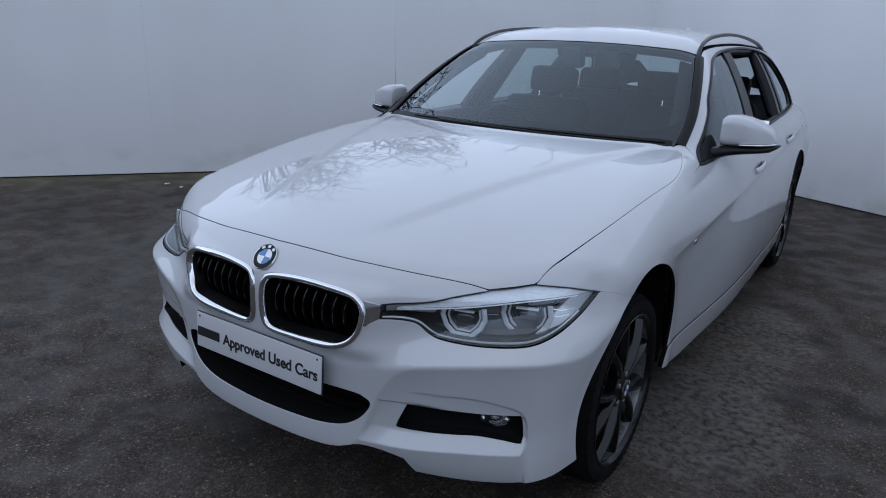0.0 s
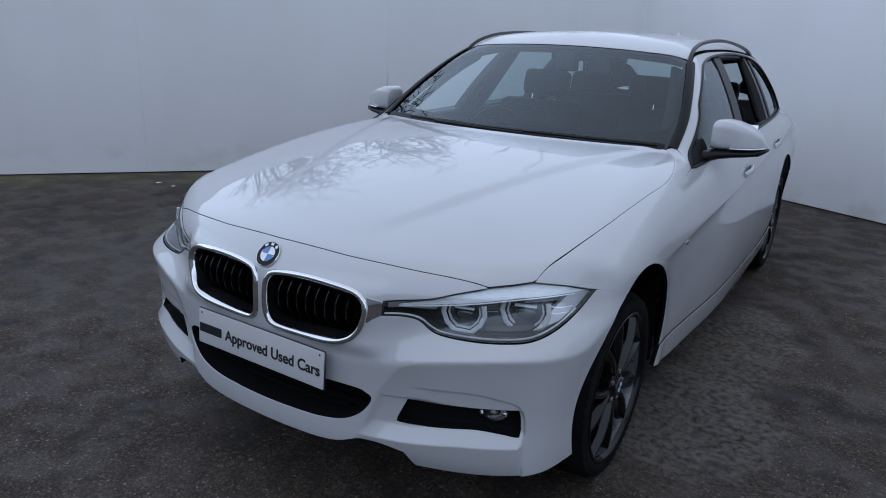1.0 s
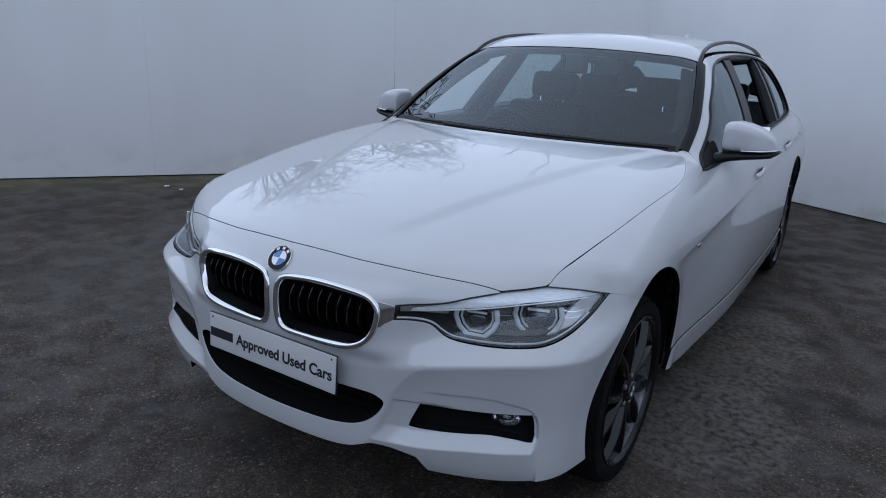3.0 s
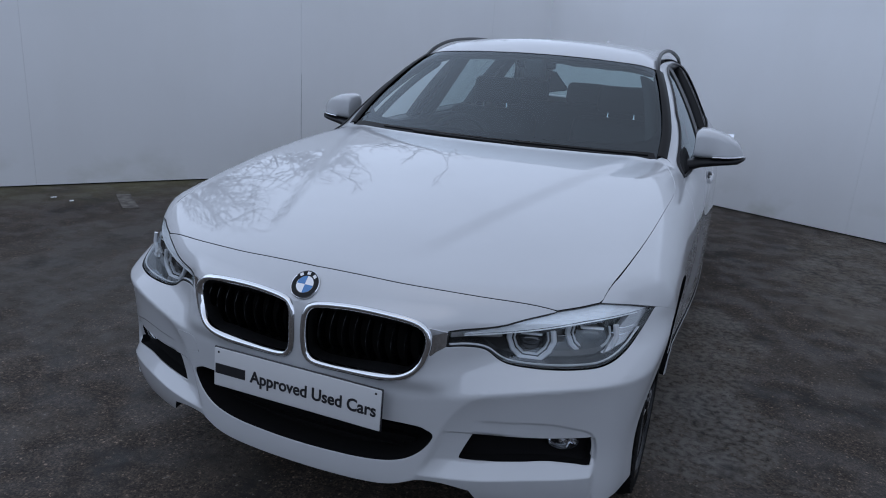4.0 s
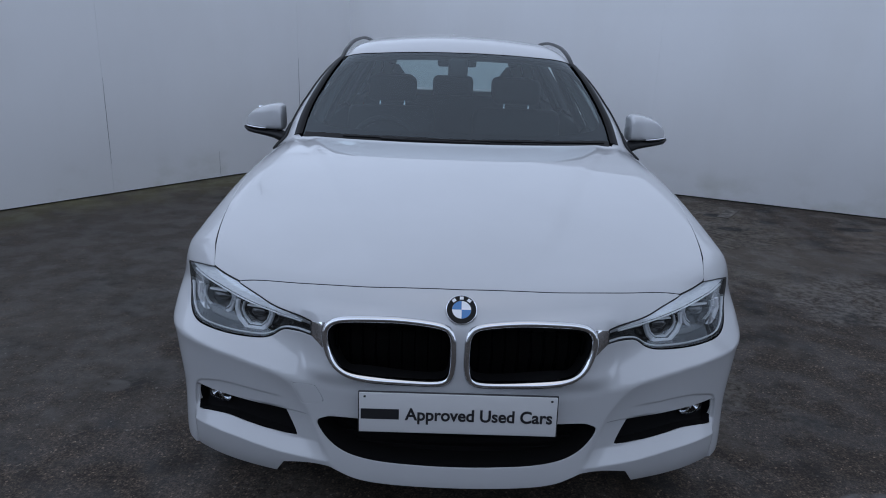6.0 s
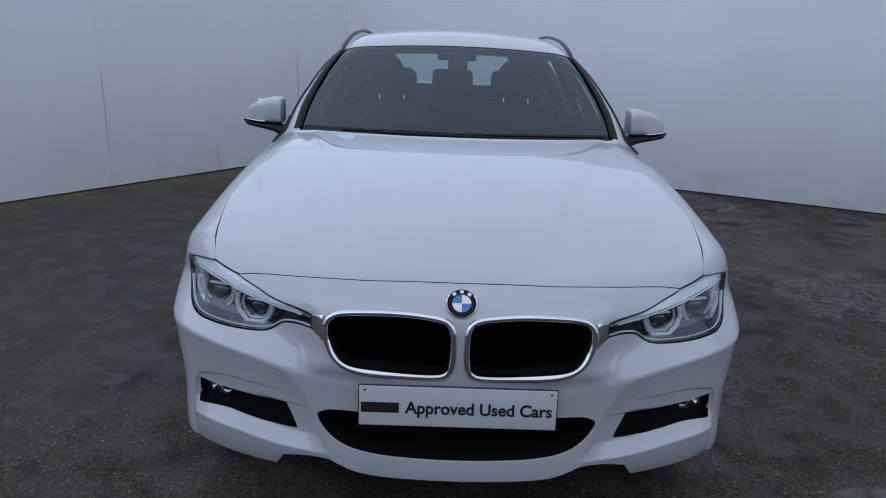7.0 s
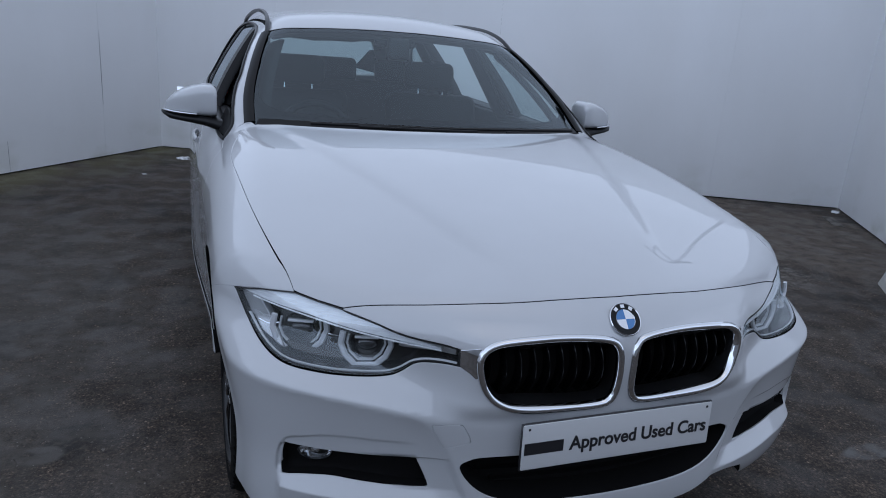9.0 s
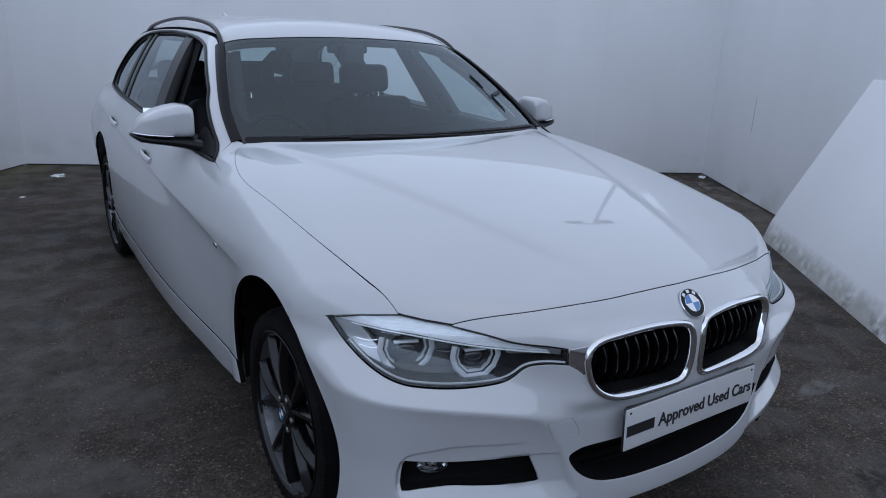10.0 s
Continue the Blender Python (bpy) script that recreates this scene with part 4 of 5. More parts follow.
fog_loop = from_ahead(smooth_line(FOG, 5, True))
mouth_half = smooth_line(MOUTH, 6)
mouth_loop = from_ahead(np.vstack([mouth_half, (mouth_half * [-1, 1])[::-1][1:-1]]))

# bonnet
half = np.vstack([smooth_line(BONNET_FRONT, 6)[:-1], smooth_line(LAMP_TOP_XY, 4)[:-1], smooth_line(BONNET_SIDE, 8)[:-1], smooth_line(BONNET_REAR, 6)])
bonnet = panel("bonnet", np.vstack([half[1:-1], (half * [-1, 1])[::-1]]), rays_top, PAINT, car, cell=0.022, gap=0.0016, depth=0.03, edge=0.0012)

# bumper with nose: from the bonnet seam round both lamps to the wheel arches
i_tip = int(np.argmax(lamp_loop[:, 0]))
under_lamp = lamp_loop[:i_tip + 1]
over_lamp = lamp_loop[i_tip:]
k_seam = 2 + len(lamp_top) - 1
nose_line = to_front(seam_front)
fender_seam = side_to_front([(0.462, 0.745), (0.51, 0.731), (0.57, 0.708)])
arch_front = side_to_front(arc(ARCH_Y, 117, 196, 22))
foot = from_ahead(smooth_line(BUMPER_FOOT, 5))
right = np.vstack([nose_line[:-1], over_lamp[k_seam:], under_lamp, fender_seam, arch_front[2:], side_to_front([(0.33, 0.258)]), foot[::-1]])
bumper_loop = np.vstack([right, (right * [-1, 1])[::-1][1:-1]])
tow_loop = from_ahead(smooth_line([(0.453, 0.536), (0.44, 0.541), (0.392, 0.542), (0.38, 0.535), (0.362, 0.5), (0.37, 0.49), (0.415, 0.48), (0.428, 0.484)], 4, True)) * [-1, 1]
right_lines = [from_ahead(ln) for ln in (*beside(FOLD[8:-8], -0.004, 0.0, 0.005), *beside(BROW_LINE[:-5], 0.001, -0.005, -0.011), *beside(smooth_line([(0.415, 0.448), (0.472, 0.448)], 4), 0.001, -0.004, -0.008), *beside(SHELF, -0.003, 0.0, 0.003))]
bumper_lines = right_lines + [ln * [-1, 1] for ln in right_lines]
bumper = panel("front_bumper", bumper_loop, rays_front, PAINT, car, "white sports bumper with nose panel", cell=0.009, gap=0.0016, depth=0.03, edge=0.0012, hole_depth=0.012, lines=bumper_lines,
               holes=[tow_loop, mouth_loop, fog_loop, fog_loop * [-1, 1], kidney_loop, kidney_loop * [-1, 1]])

panel("tow_cover", tow_loop, rays_front, PAINT, bumper, cell=0.012, gap=0.0022, depth=0.02, edge=0.0008)

# front wings
SCREEN_EDGE = [(0.722, 1.54), (0.706, 1.69), (0.66, 1.884), (0.602, 2.089)]
screen_edge = skin(rays_top, smooth_line(SCREEN_EDGE, 6))
wing = np.vstack([seam_side[:, 1:], screen_edge[:1, 1:], [(1.476, 0.945)], [(1.36, 0.93)], [(1.325, 0.82)], [(1.32, 0.6)], [(1.325, 0.262)], [(1.12, 0.26)], arc(ARCH_Y, -17, 117, 40),
                  [(0.57, 0.708), (0.51, 0.731), (0.462, 0.745)], skin(rays_front, over_lamp[1:2])[:, 1:], lamp_top[-1:, 1:]])
CREASE = beside(np.stack([np.linspace(0.98, 4.2, 80), 0.735 + 0.0618 * (np.linspace(0.98, 4.2, 80) - 1.217)], -1), -0.012, -0.004, 0.0, 0.004)
wings = both("front_wing", wing, rays_side, PAINT, car, cell=0.016, gap=0.0008, lines=CREASE)

# doors, quarters, sills
BELT = [(1.476, 0.945), (1.9, 0.96), (2.4, 0.975), (3.0, 0.989), (3.6, 1.0), (3.9, 1.01)]
belt = smooth_line(BELT, 8)
belt_at = Spline(*BELT)
DOOR_GAP, DOOR_END = 2.43, 3.36
d1 = np.vstack([[(1.325, 0.262), (1.32, 0.6), (1.325, 0.82), (1.36, 0.93)], belt[belt[:, 0] < DOOR_GAP], [(DOOR_GAP, belt_at(DOOR_GAP)), (2.44, 0.6), (2.42, 0.262)]])
front_doors = both("front_door", d1, rays_side, PAINT, car, cell=0.016, lines=CREASE)
mid_belt = belt[(belt[:, 0] > DOOR_GAP) & (belt[:, 0] < DOOR_END)]
d2 = np.vstack([[(2.42, 0.262), (2.44, 0.6), (DOOR_GAP, belt_at(DOOR_GAP))], mid_belt, [(DOOR_END, belt_at(DOOR_END)), (3.36, 0.8)], arc(AXLE_R, 118, 178, 24, 0.39), [(3.2, 0.262)]])
rear_doors = both("rear_door", d2, rays_side, PAINT, car, cell=0.018, lines=CREASE)
WINDOW_TOP = [(1.476, 0.945), (1.757, 1.1), (1.866, 1.172), (2.126, 1.29), (2.3, 1.33), (2.544, 1.35), (2.9, 1.358), (3.2, 1.352), (3.5, 1.333), (3.75, 1.285), (3.92, 1.19), (3.985, 1.08), (3.9, 1.01)]
window_top = smooth_line(WINDOW_TOP, 6)
RAIL_XY = [(0.602, 2.089), (0.585, 2.2), (0.575, 2.5), (0.57, 3.0), (0.568, 3.5), (0.56, 4.0), (0.545, 4.25)]
rail_line = skin(rays_top, smooth_line(RAIL_XY, 6))
q = np.vstack([screen_edge[:, 1:], rail_line[1:, 1:], [(4.36, 1.22), (4.47, 1.08), (4.49, 0.95), (4.42, 0.78), (4.2, 0.66), (4.05, 0.62)], arc(AXLE_R, 40, 118, 30, 0.39), [(3.36, 0.8), (3.36, 0.95)],
               [(DOOR_END, belt_at(DOOR_END))], belt[belt[:, 0] > DOOR_END][:-1], window_top[::-1]])
frames = both("body_side_frame", q, rays_side, PAINT, car, cell=0.02, lines=CREASE)
SILL = [(1.118, 0.343), (1.3, 0.348), (2.0, 0.35), (2.7, 0.344), (2.9, 0.346), (3.06, 0.356), (3.19, 0.375), (3.19, 0.262), (3.1, 0.24), (2.3, 0.226), (1.3, 0.24), (1.098, 0.264)]
sills = both("sill_skirt", SILL, rays_side, PAINT, car, cell=0.02, level=0.006, gap=0.0, edge=0.002, depth=0.02)

# roof
r_half = np.vstack([[(0, 2.056), (0.2, 2.06), (0.4, 2.071), (0.56, 2.09)], smooth_line([(0.594, 2.1), (0.572, 2.2), (0.562, 2.5), (0.557, 3.0), (0.555, 3.5), (0.545, 4.0), (0.53, 4.22)], 5), [(0.3, 4.29), (0, 4.31)]])
roof = panel("roof_panel", np.vstack([r_half[1:-1], (r_half * [-1, 1])[::-1]]), rays_top, PAINT, car, cell=0.04)
panel("headlining", np.vstack([r_half[1:-1], (r_half * [-1, 1])[::-1]]) * [0.97, 1], rays_top, LINING, car, cell=0.06, level=-0.035, depth=0.005)

# glass, all laid on the glasshouse skin
s_half = np.vstack([[(0, 1.3), (0.2, 1.318), (0.4, 1.365), (0.55, 1.42), (0.7, 1.5)], smooth_line(SCREEN_EDGE, 6)[1:], [(0.55, 2.086), (0.4, 2.069), (0.2, 2.058), (0, 2.054)]])
s_loop = np.vstack([s_half[1:-1], (s_half * [-1, 1])[::-1]])
windscreen = panel("windscreen", s_loop, rays_top, SCREEN, car, "clear laminated windscreen", cell=0.04, solid=glasshouse, level=-0.003, depth=0.005)
windscreen.visible_shadow = False
hole = np.vstack([[(0.0, 1.415), (0.3, 1.445), (0.5, 1.51), (0.62, 1.58), (0.667, 1.66)], [(0.653, 1.77), (0.622, 1.9), (0.588, 2.0)], [(0.565, 2.05), (0.4, 2.045), (0.2, 2.036), (0, 2.032)]])
h_loop = np.vstack([smooth_line(hole, 4)[1:-1], (smooth_line(hole, 4) * [-1, 1])[::-1]])
panel("screen_border", s_loop, rays_top, FRIT, windscreen, "black printed glass border", holes=[h_loop], cell=0.03, solid=glasshouse, level=-0.0075, depth=0.0015, hole_depth=0.001)
for flip in (1, -1):
    line, up = on_skin(even_line(smooth_line([(0.716, 1.53), (0.704, 1.69), (0.658, 1.884), (0.6, 2.085)], 6), 0.03), rays_top, glasshouse, 0.002)
    strip("screen_moulding", line, up, rod(0.02, 0.006, 8), SLAT_BLACK, windscreen, mirror=flip < 0)



def window(lo_front, hi_front, lo_rear, hi_rear):
    """A side window's outline between two leaning edges of the window opening."""
    top = window_top[(window_top[:, 0] > hi_front) & (window_top[:, 0] < hi_rear) & (np.arange(len(window_top)) < len(window_top) - 7)]
    low = belt[(belt[:, 0] > lo_front) & (belt[:, 0] < lo_rear)]
    zt = np.interp([hi_front, hi_rear], window_top[:60, 0], window_top[:60, 1])
    return np.vstack([[(lo_front, belt_at(lo_front)), (hi_front, zt[0])], top, [(hi_rear, zt[1]), (lo_rear, belt_at(lo_rear))], low[::-1]])


w1 = np.vstack([window_top[window_top[:, 0] < 2.52], [(2.53, 1.348), (2.33, belt_at(2.33))], belt[belt[:, 0] < 2.33][::-1]])
w2 = window(2.47, 2.66, 3.2, 3.33)
w3 = window(3.235, 3.365, 3.34, 3.46)
w4 = np.vstack([[(3.385, belt_at(3.385)), (3.505, 1.332)], window_top[(window_top[:, 0] > 3.51)][:-1], belt[belt[:, 0] > 3.4][::-1]])
border = np.vstack([window_top[:-1], belt[::-1][:-1]])
for flip in (1, -1):
    m = flip < 0
    # trim: a black base in the opening with holes for the panes
    trim = panel("window_surround", border, rays_side, TRIM_BLACK, car, "black window surround", holes=[shrunk(w, 0.008) for w in (w1, w2, w3, w4)], cell=0.03, solid=glasshouse, level=-0.008, gap=-0.004, hole_depth=0.04, mirror=m)
    panes = [("front_window", w1, m), ("rear_window", w2, not m), ("vent_window", w3, False), ("quarter_window", w4, False)]
    for nm, w, dropped in panes:
        if dropped:
            continue
        pane = panel(nm, shrunk(w, 0.004), rays_side, SIDE_GLASS, car, cell=0.05, solid=glasshouse, level=-0.013, depth=0.003, mirror=m)
        pane.visible_shadow = False
    line, up = on_skin(even_line(border, 0.03, True), rays_side, None, 0.002)
    strip("window_moulding", line, up, rod(0.007, 0.005, 8), TRIM_BLACK, car, "black window moulding", True, m)
    # roof rail, a raised blade that curves down into the roof at both ends
    RAIL = [(0.594, 2.07, 1.318), (0.585, 2.13, 1.355), (0.575, 2.22, 1.385), (0.568, 2.38, 1.41), (0.562, 2.7, 1.425), (0.558, 3.0, 1.422), (0.556, 3.3, 1.405), (0.554, 3.58, 1.378), (0.55, 3.76, 1.345)]
    line = even_line(smooth_line(RAIL, 8), 0.04)
    up = np.tile([0.25, 0, 0.97], (len(line), 1))
    strip("roof_rail", line, up, [(-0.008, -0.01), (-0.009, 0.0), (-0.006, 0.006), (0.006, 0.006), (0.009, 0.0), (0.008, -0.008)], RAIL_BLACK, car, "black roof rail", mirror=m)

# rear end
rg = from_behind([(0, 1.343), (0.3, 1.338), (0.43, 1.32), (0.49, 1.2), (0.57, 1.06), (0.57, 1.03), (0.3, 1.025), (0, 1.025)])
rear_glass = panel("tailgate_window", np.vstack([rg, (rg * [-1, 1])[::-1][1:-1]]), rays_rear, SIDE_GLASS, car, cell=0.05, level=-0.006, depth=0.003)
rear_glass.visible_shadow = False
tg = from_behind([(0, 1.362), (0.3, 1.356), (0.515, 1.332), (0.575, 1.2), (0.64, 1.03), (0.66, 0.9), (0.55, 0.87), (0.54, 0.62), (0.5, 0.58), (0, 0.57)])
tailgate = panel("tailgate", np.vstack([tg, (tg * [-1, 1])[::-1][1:-1]]), rays_rear, PAINT, car, holes=[np.vstack([rg, (rg * [-1, 1])[::-1][1:-1]])], cell=0.03)
tl = from_behind([(0.56, 0.88), (0.66, 0.915), (0.745, 0.9), (0.775, 0.8), (0.7, 0.76), (0.56, 0.77)])
for lamp in both("tail_lamp", tl, rays_rear, RED, car, "red tail lamp", cell=0.03):
    pass
rb = np.vstack([from_behind([(0, 0.565), (0.5, 0.572), (0.56, 0.74), (0.7, 0.755)]), to_rear(skin(rays_side, [(4.42, 0.77), (4.2, 0.655), (4.05, 0.615)])), to_rear(skin(rays_side, arc(AXLE_R, 35, -12, 14, 0.39))), from_behind([(0.74, 0.22), (0.4, 0.2), (0, 0.2)])])
rear_bumper = panel("rear_bumper", np.vstack([rb, (rb * [-1, 1])[::-1][1:-1]]), rays_rear, PAINT, car, cell=0.03)

# black liners that close the body behind its seams and openings
liner_loop = from_ahead([(0, 0.78), (0.5, 0.74), (0.8, 0.72), (0.85, 0.5), (0.8, 0.27), (0, 0.27)])
panel("nose_liner", np.vstack([liner_loop, (liner_loop * [-1, 1])[::-1][1:-1]]), rays_front, VOID, car, cell=0.04, level=-0.085, depth=0.002)
panel("bonnet_liner", np.vstack([half[1:-1], (half * [-1, 1])[::-1]]) * [0.96, 1] + [0, 0.02], rays_top, VOID, car, cell=0.06, level=-0.03, depth=0.002)
both("door_liner", np.vstack([belt[belt[:, 0] < 3.4], [(3.36, 0.8)], arc(AXLE_R, 130, 178, 12, 0.40), [(3.15, 0.25), (1.2, 0.25)], arc(ARCH_Y, 0, 60, 12, 0.385), [(1.05, 0.8), (1.3, 0.92)]]), rays_side, VOID, car, cell=0.06, level=-0.025, depth=0.002)
bm = block((1.5, 3.9, 0.02), pose(0, 2.35, 0.22), 0.005, 1)
part("underbody", bm, VOID, car)
for flip in (1, -1):
    for y0 in (ARCH_Y, AXLE_R):
        bm = bmesh.new()
        a = np.radians(np.linspace(-15, 195, 30))
        rows = [[bm.verts.new((flip * px, y0 + 0.392 * math.cos(t), ARCH_Z + 0.392 * math.sin(t))) for px in (0.845, 0.5)] for t in a]
        rows2 = [bm.verts.new((flip * 0.5, y0, ARCH_Z - 0.1))]
        for one, two in zip(rows, rows[1:]):
            bm.faces.new((one[0], two[0], two[1], one[1]))
            bm.faces.new((one[1], two[1], rows2[0]))
        part("arch_liner", bm, VOID, car)


# ---- grille, lamps, badge, plate ----
for flip in (1, -1):
    m = flip < 0
    kid = holder("kidney_grille", car, label="chrome-framed kidney grille with black bars")
    line, up = on_skin(even_line(kidney_loop, 0.012, True), rays_front)
    strip("grille_frame", line, up, [(-0.012, -0.02), (-0.012, 0.001), (-0.007, 0.007), (0.0, 0.008), (0.005, 0.004), (0.0065, -0.009)], CHROME, kid, "chrome frame", True, m)
    strip("grille_sleeve", line, up, [(0.0055, -0.008), (0.007, -0.05), (0.0045, -0.05), (0.003, -0.008)], SLAT_BLACK, kid, "black inner sleeve", True, m)
    inner = shrunk(smooth_line(KIDNEY, 5, True), 0.006)
    for k in range(9):
        sx = 0.05 + k * 0.0345
        hits = sorted(z for (ax, az), (bx, bz) in zip(inner, np.roll(inner, -1, 0)) if (ax > sx) != (bx > sx) for z in [az + (bz - az) * (sx - ax) / (bx - ax)])
        if len(hits) < 2:
            continue
        z0, z1 = hits[0], hits[-1]
        bm = bmesh.new()
        rows = []
        for s in np.linspace(0, 1, 9):
            z = z0 + (z1 - z0) * s
            y = float(NOSE(z) + NOSE_BOW(z) * sx * sx - muzzle(sx, z)) + 0.02 + 0.045 * (1.8 * s - 0.9) ** 2
            rows.append([bm.verts.new((flip * (sx + dx), y + dy, z)) for dx, dy in ((-0.002, 0.001), (0, -0.002), (0.002, 0.001), (0.002, 0.032), (-0.002, 0.032))])
        for one, two in zip(rows, rows[1:]):
            for i in range(5):
                bm.faces.new((one[i], one[(i + 1) % 5], two[(i + 1) % 5], two[i]))
        bm.faces.new(rows[0]), bm.faces.new(rows[-1])
        part("slat", bm, SLAT_GLOSS, kid)
    # the bright wedge between the grille and the lamp
    wedge = from_ahead([(0.352, 0.722), (0.372, 0.718), (0.394, 0.712), (0.394, 0.675), (0.376, 0.664), (0.361, 0.65), (0.363, 0.69)])
    panel("grille_wedge", wedge, rays_front, CHROME, kid, cell=0.01, level=0.001, depth=0.02, mirror=m, gap=0.0)


def lamp_point(x, z, sink):
    """A place behind the lamp's lens."""
    p = skin(rays_front, from_ahead([(x, z)]))
    return p[0] + sink * np.array([-0.35, 0.93, 0.0])


def recess(name, loop, inset, levels, mat, parent, label, mirror=False):
    """The wall round a recess, from the skin back to its floor."""
    base = even_line(shrunk(loop, inset), 0.012, True)
    rows = [on_skin(base, rays_front, None, level)[0] * ((-1, 1, 1) if mirror else (1, 1, 1)) for level in levels]
    n = len(base)
    quads = [(r * n + i, r * n + (i + 1) % n, (r + 1) * n + (i + 1) % n, (r + 1) * n + i) for r in range(len(levels) - 1) for i in range(n)]
    return mesh_part(name, np.vstack(rows), quads, mat, parent, label)


for flip in (1, -1):
    m = flip < 0
    lamp = holder("headlamp", car, label="twin headlamp with light rings under a clear lens")
    lens = panel("lens", lamp_loop, rays_front, LENS, lamp, cell=0.02, gap=0.003, depth=0.004, mirror=m)
    lens.visible_shadow = False
    panel("housing", lamp_loop, rays_front, LAMP_GREY, lamp, "dark lamp housing", cell=0.02, gap=0.002, level=-0.07, depth=0.004, mirror=m)
    line, up = on_skin(even_line(shrunk(lamp_loop, 0.003), 0.012, True), rays_front, None, -0.003)
    strip("seal", line, up, rod(0.0016, 0.003, 6), PLASTIC, lamp, "black seal", True, m)
    recess("inner_wall", lamp_loop, 0.005, (-0.006, -0.03, -0.071), LAMP_WALL, lamp, "silver-grey inner wall of the lamp", m)
    # bright rim along the lower edge and the brow along the top
    low = np.array([(0.4, 0.679), (0.455, 0.679), (0.487, 0.672), (0.518, 0.652), (0.553, 0.642), (0.62, 0.639), (0.7, 0.641), (0.758, 0.647), (0.794, 0.668), (0.818, 0.704)])
    line, up = on_skin(from_ahead(smooth_line(low, 4)), rays_front, None, -0.008)
    strip("lower_light_guide", line, up, rod(0.0028, 0.005, 8), LIGHT_GUIDE, lamp, "frosted light guide", mirror=m)
    brow = from_ahead([(0.43, 0.703), (0.52, 0.713), (0.6, 0.722), (0.7, 0.737), (0.76, 0.742), (0.838, 0.75), (0.79, 0.764), (0.722, 0.771), (0.678, 0.766), (0.635, 0.757), (0.565, 0.74), (0.5, 0.721)])
    panel("brow", brow, rays_front, BROW, lamp, "silver brow reflector, its sky shine painted as a pale colour", cell=0.012, level=-0.011, depth=0.03, gap=0.0, mirror=m)
    for cx, cz, rr in ((0.585, 0.682, 0.054), (0.72, 0.69, 0.06)):
        c = lamp_point(cx, cz, 0.024)
        face = Vector((0.3 if cx < 0.65 else 0.36, -1, 0.08)).normalized()
        frame_q = face.to_track_quat("Z", "Y").to_matrix()
        unit = holder("projector", lamp)
        shape = [(-0.92, 0.7), (-1.0, 0.1), (-1.0, 0.1), (-0.8, -0.42), (-0.8, -0.42), (-0.4, -0.8), (-0.4, -0.8), (0.42, -0.84), (0.42, -0.84), (0.85, -0.38), (0.85, -0.38), (1.02, 0.12), (1.02, 0.12), (0.94, 0.7)]
        for nm, size, sink, mat, prof in (("light_ring", 1.05, 0.0, LIGHT_GUIDE, rod(0.0072, 0.006, 6)), ("inner_ring", 0.8, -0.01, LIGHT_GUIDE, rod(0.0035, 0.006, 6))):
            loc = smooth_line([np.array((a * rr * size, b * rr * size * (0.84 if b > 0 else 0.96), sink)) for a, b in shape], 4)
            line = np.array([c + np.array(frame_q @ Vector(q_)) for q_ in loc])
            up = np.tile(np.array(face), (len(line), 1))
            strip(nm, line, up, prof, mat, unit, mirror=m)
        bm = bmesh.new()
        bmesh.ops.create_uvsphere(bm, u_segments=20, v_segments=12, radius=rr * 0.42)
        bmesh.ops.scale(bm, vec=(1.15, 0.7, 0.5), verts=bm.verts)
        bm.transform(Matrix.Translation(c - 0.02 * np.array(face)) @ frame_q.to_4x4())
        if m:
            bmesh.ops.scale(bm, vec=(-1, 1, 1), verts=bm.verts)
        part("projector_lens", bm, DARK_GLASS, unit, "dark glossy projector lens")
        bm = block((rr * 1.0, rr * 0.1, 0.012), Matrix.Translation(c) @ frame_q.to_4x4() @ pose(0, rr * 0.36, -0.008), 0.001, 1)
        if m:
            bmesh.ops.scale(bm, vec=(-1, 1, 1), verts=bm.verts)
        part("reflector_bar", bm, BROW, unit, "bright reflector bar")
        bm = lathe([(-0.03, rr * 0.55), (-0.012, rr * 0.72), (-0.008, rr * 0.72), (-0.02, rr * 0.5)], 24, True)
        bm.transform(Matrix.Translation(c) @ frame_q.to_4x4() @ pose(0, 0, 0, 0, -90, 0))
        if m:
            bmesh.ops.scale(bm, vec=(-1, 1, 1), verts=bm.verts)
        part("bowl", bm, LAMP_GREY, unit)
    # silver reflector that closes the lamp towards the wheel arch
    side = from_ahead([(0.762, 0.66), (0.798, 0.676), (0.822, 0.706), (0.84, 0.744), (0.804, 0.742), (0.783, 0.708)])
    panel("side_reflector", side, rays_front, TRAY, lamp, "silver side reflector", cell=0.01, level=-0.02, depth=0.02, gap=0.0, mirror=m)
    # a crisp bright line under the brow, two blades at the outer end, a silver band along the foot
    under = from_ahead(smooth_line([(0.43, 0.7), (0.52, 0.709), (0.6, 0.718), (0.7, 0.732), (0.76, 0.738), (0.81, 0.743)], 4))
    line, up = on_skin(under, rays_front, None, -0.01)
    strip("brow_line", line, up, rod(0.0022, 0.004, 6), BROW, lamp, "thin bright line", mirror=m)
    for pts in ([(0.772, 0.709), (0.79, 0.704), (0.812, 0.707)], [(0.764, 0.697), (0.785, 0.689), (0.806, 0.692)], [(0.632, 0.699), (0.65, 0.697), (0.664, 0.698)]):
        line, up = on_skin(from_ahead(smooth_line(pts, 4)), rays_front, None, -0.026)
        strip("reflector_blade", line, up, rod(0.002, 0.005, 6), CHROME, lamp, "bright blade", mirror=m)
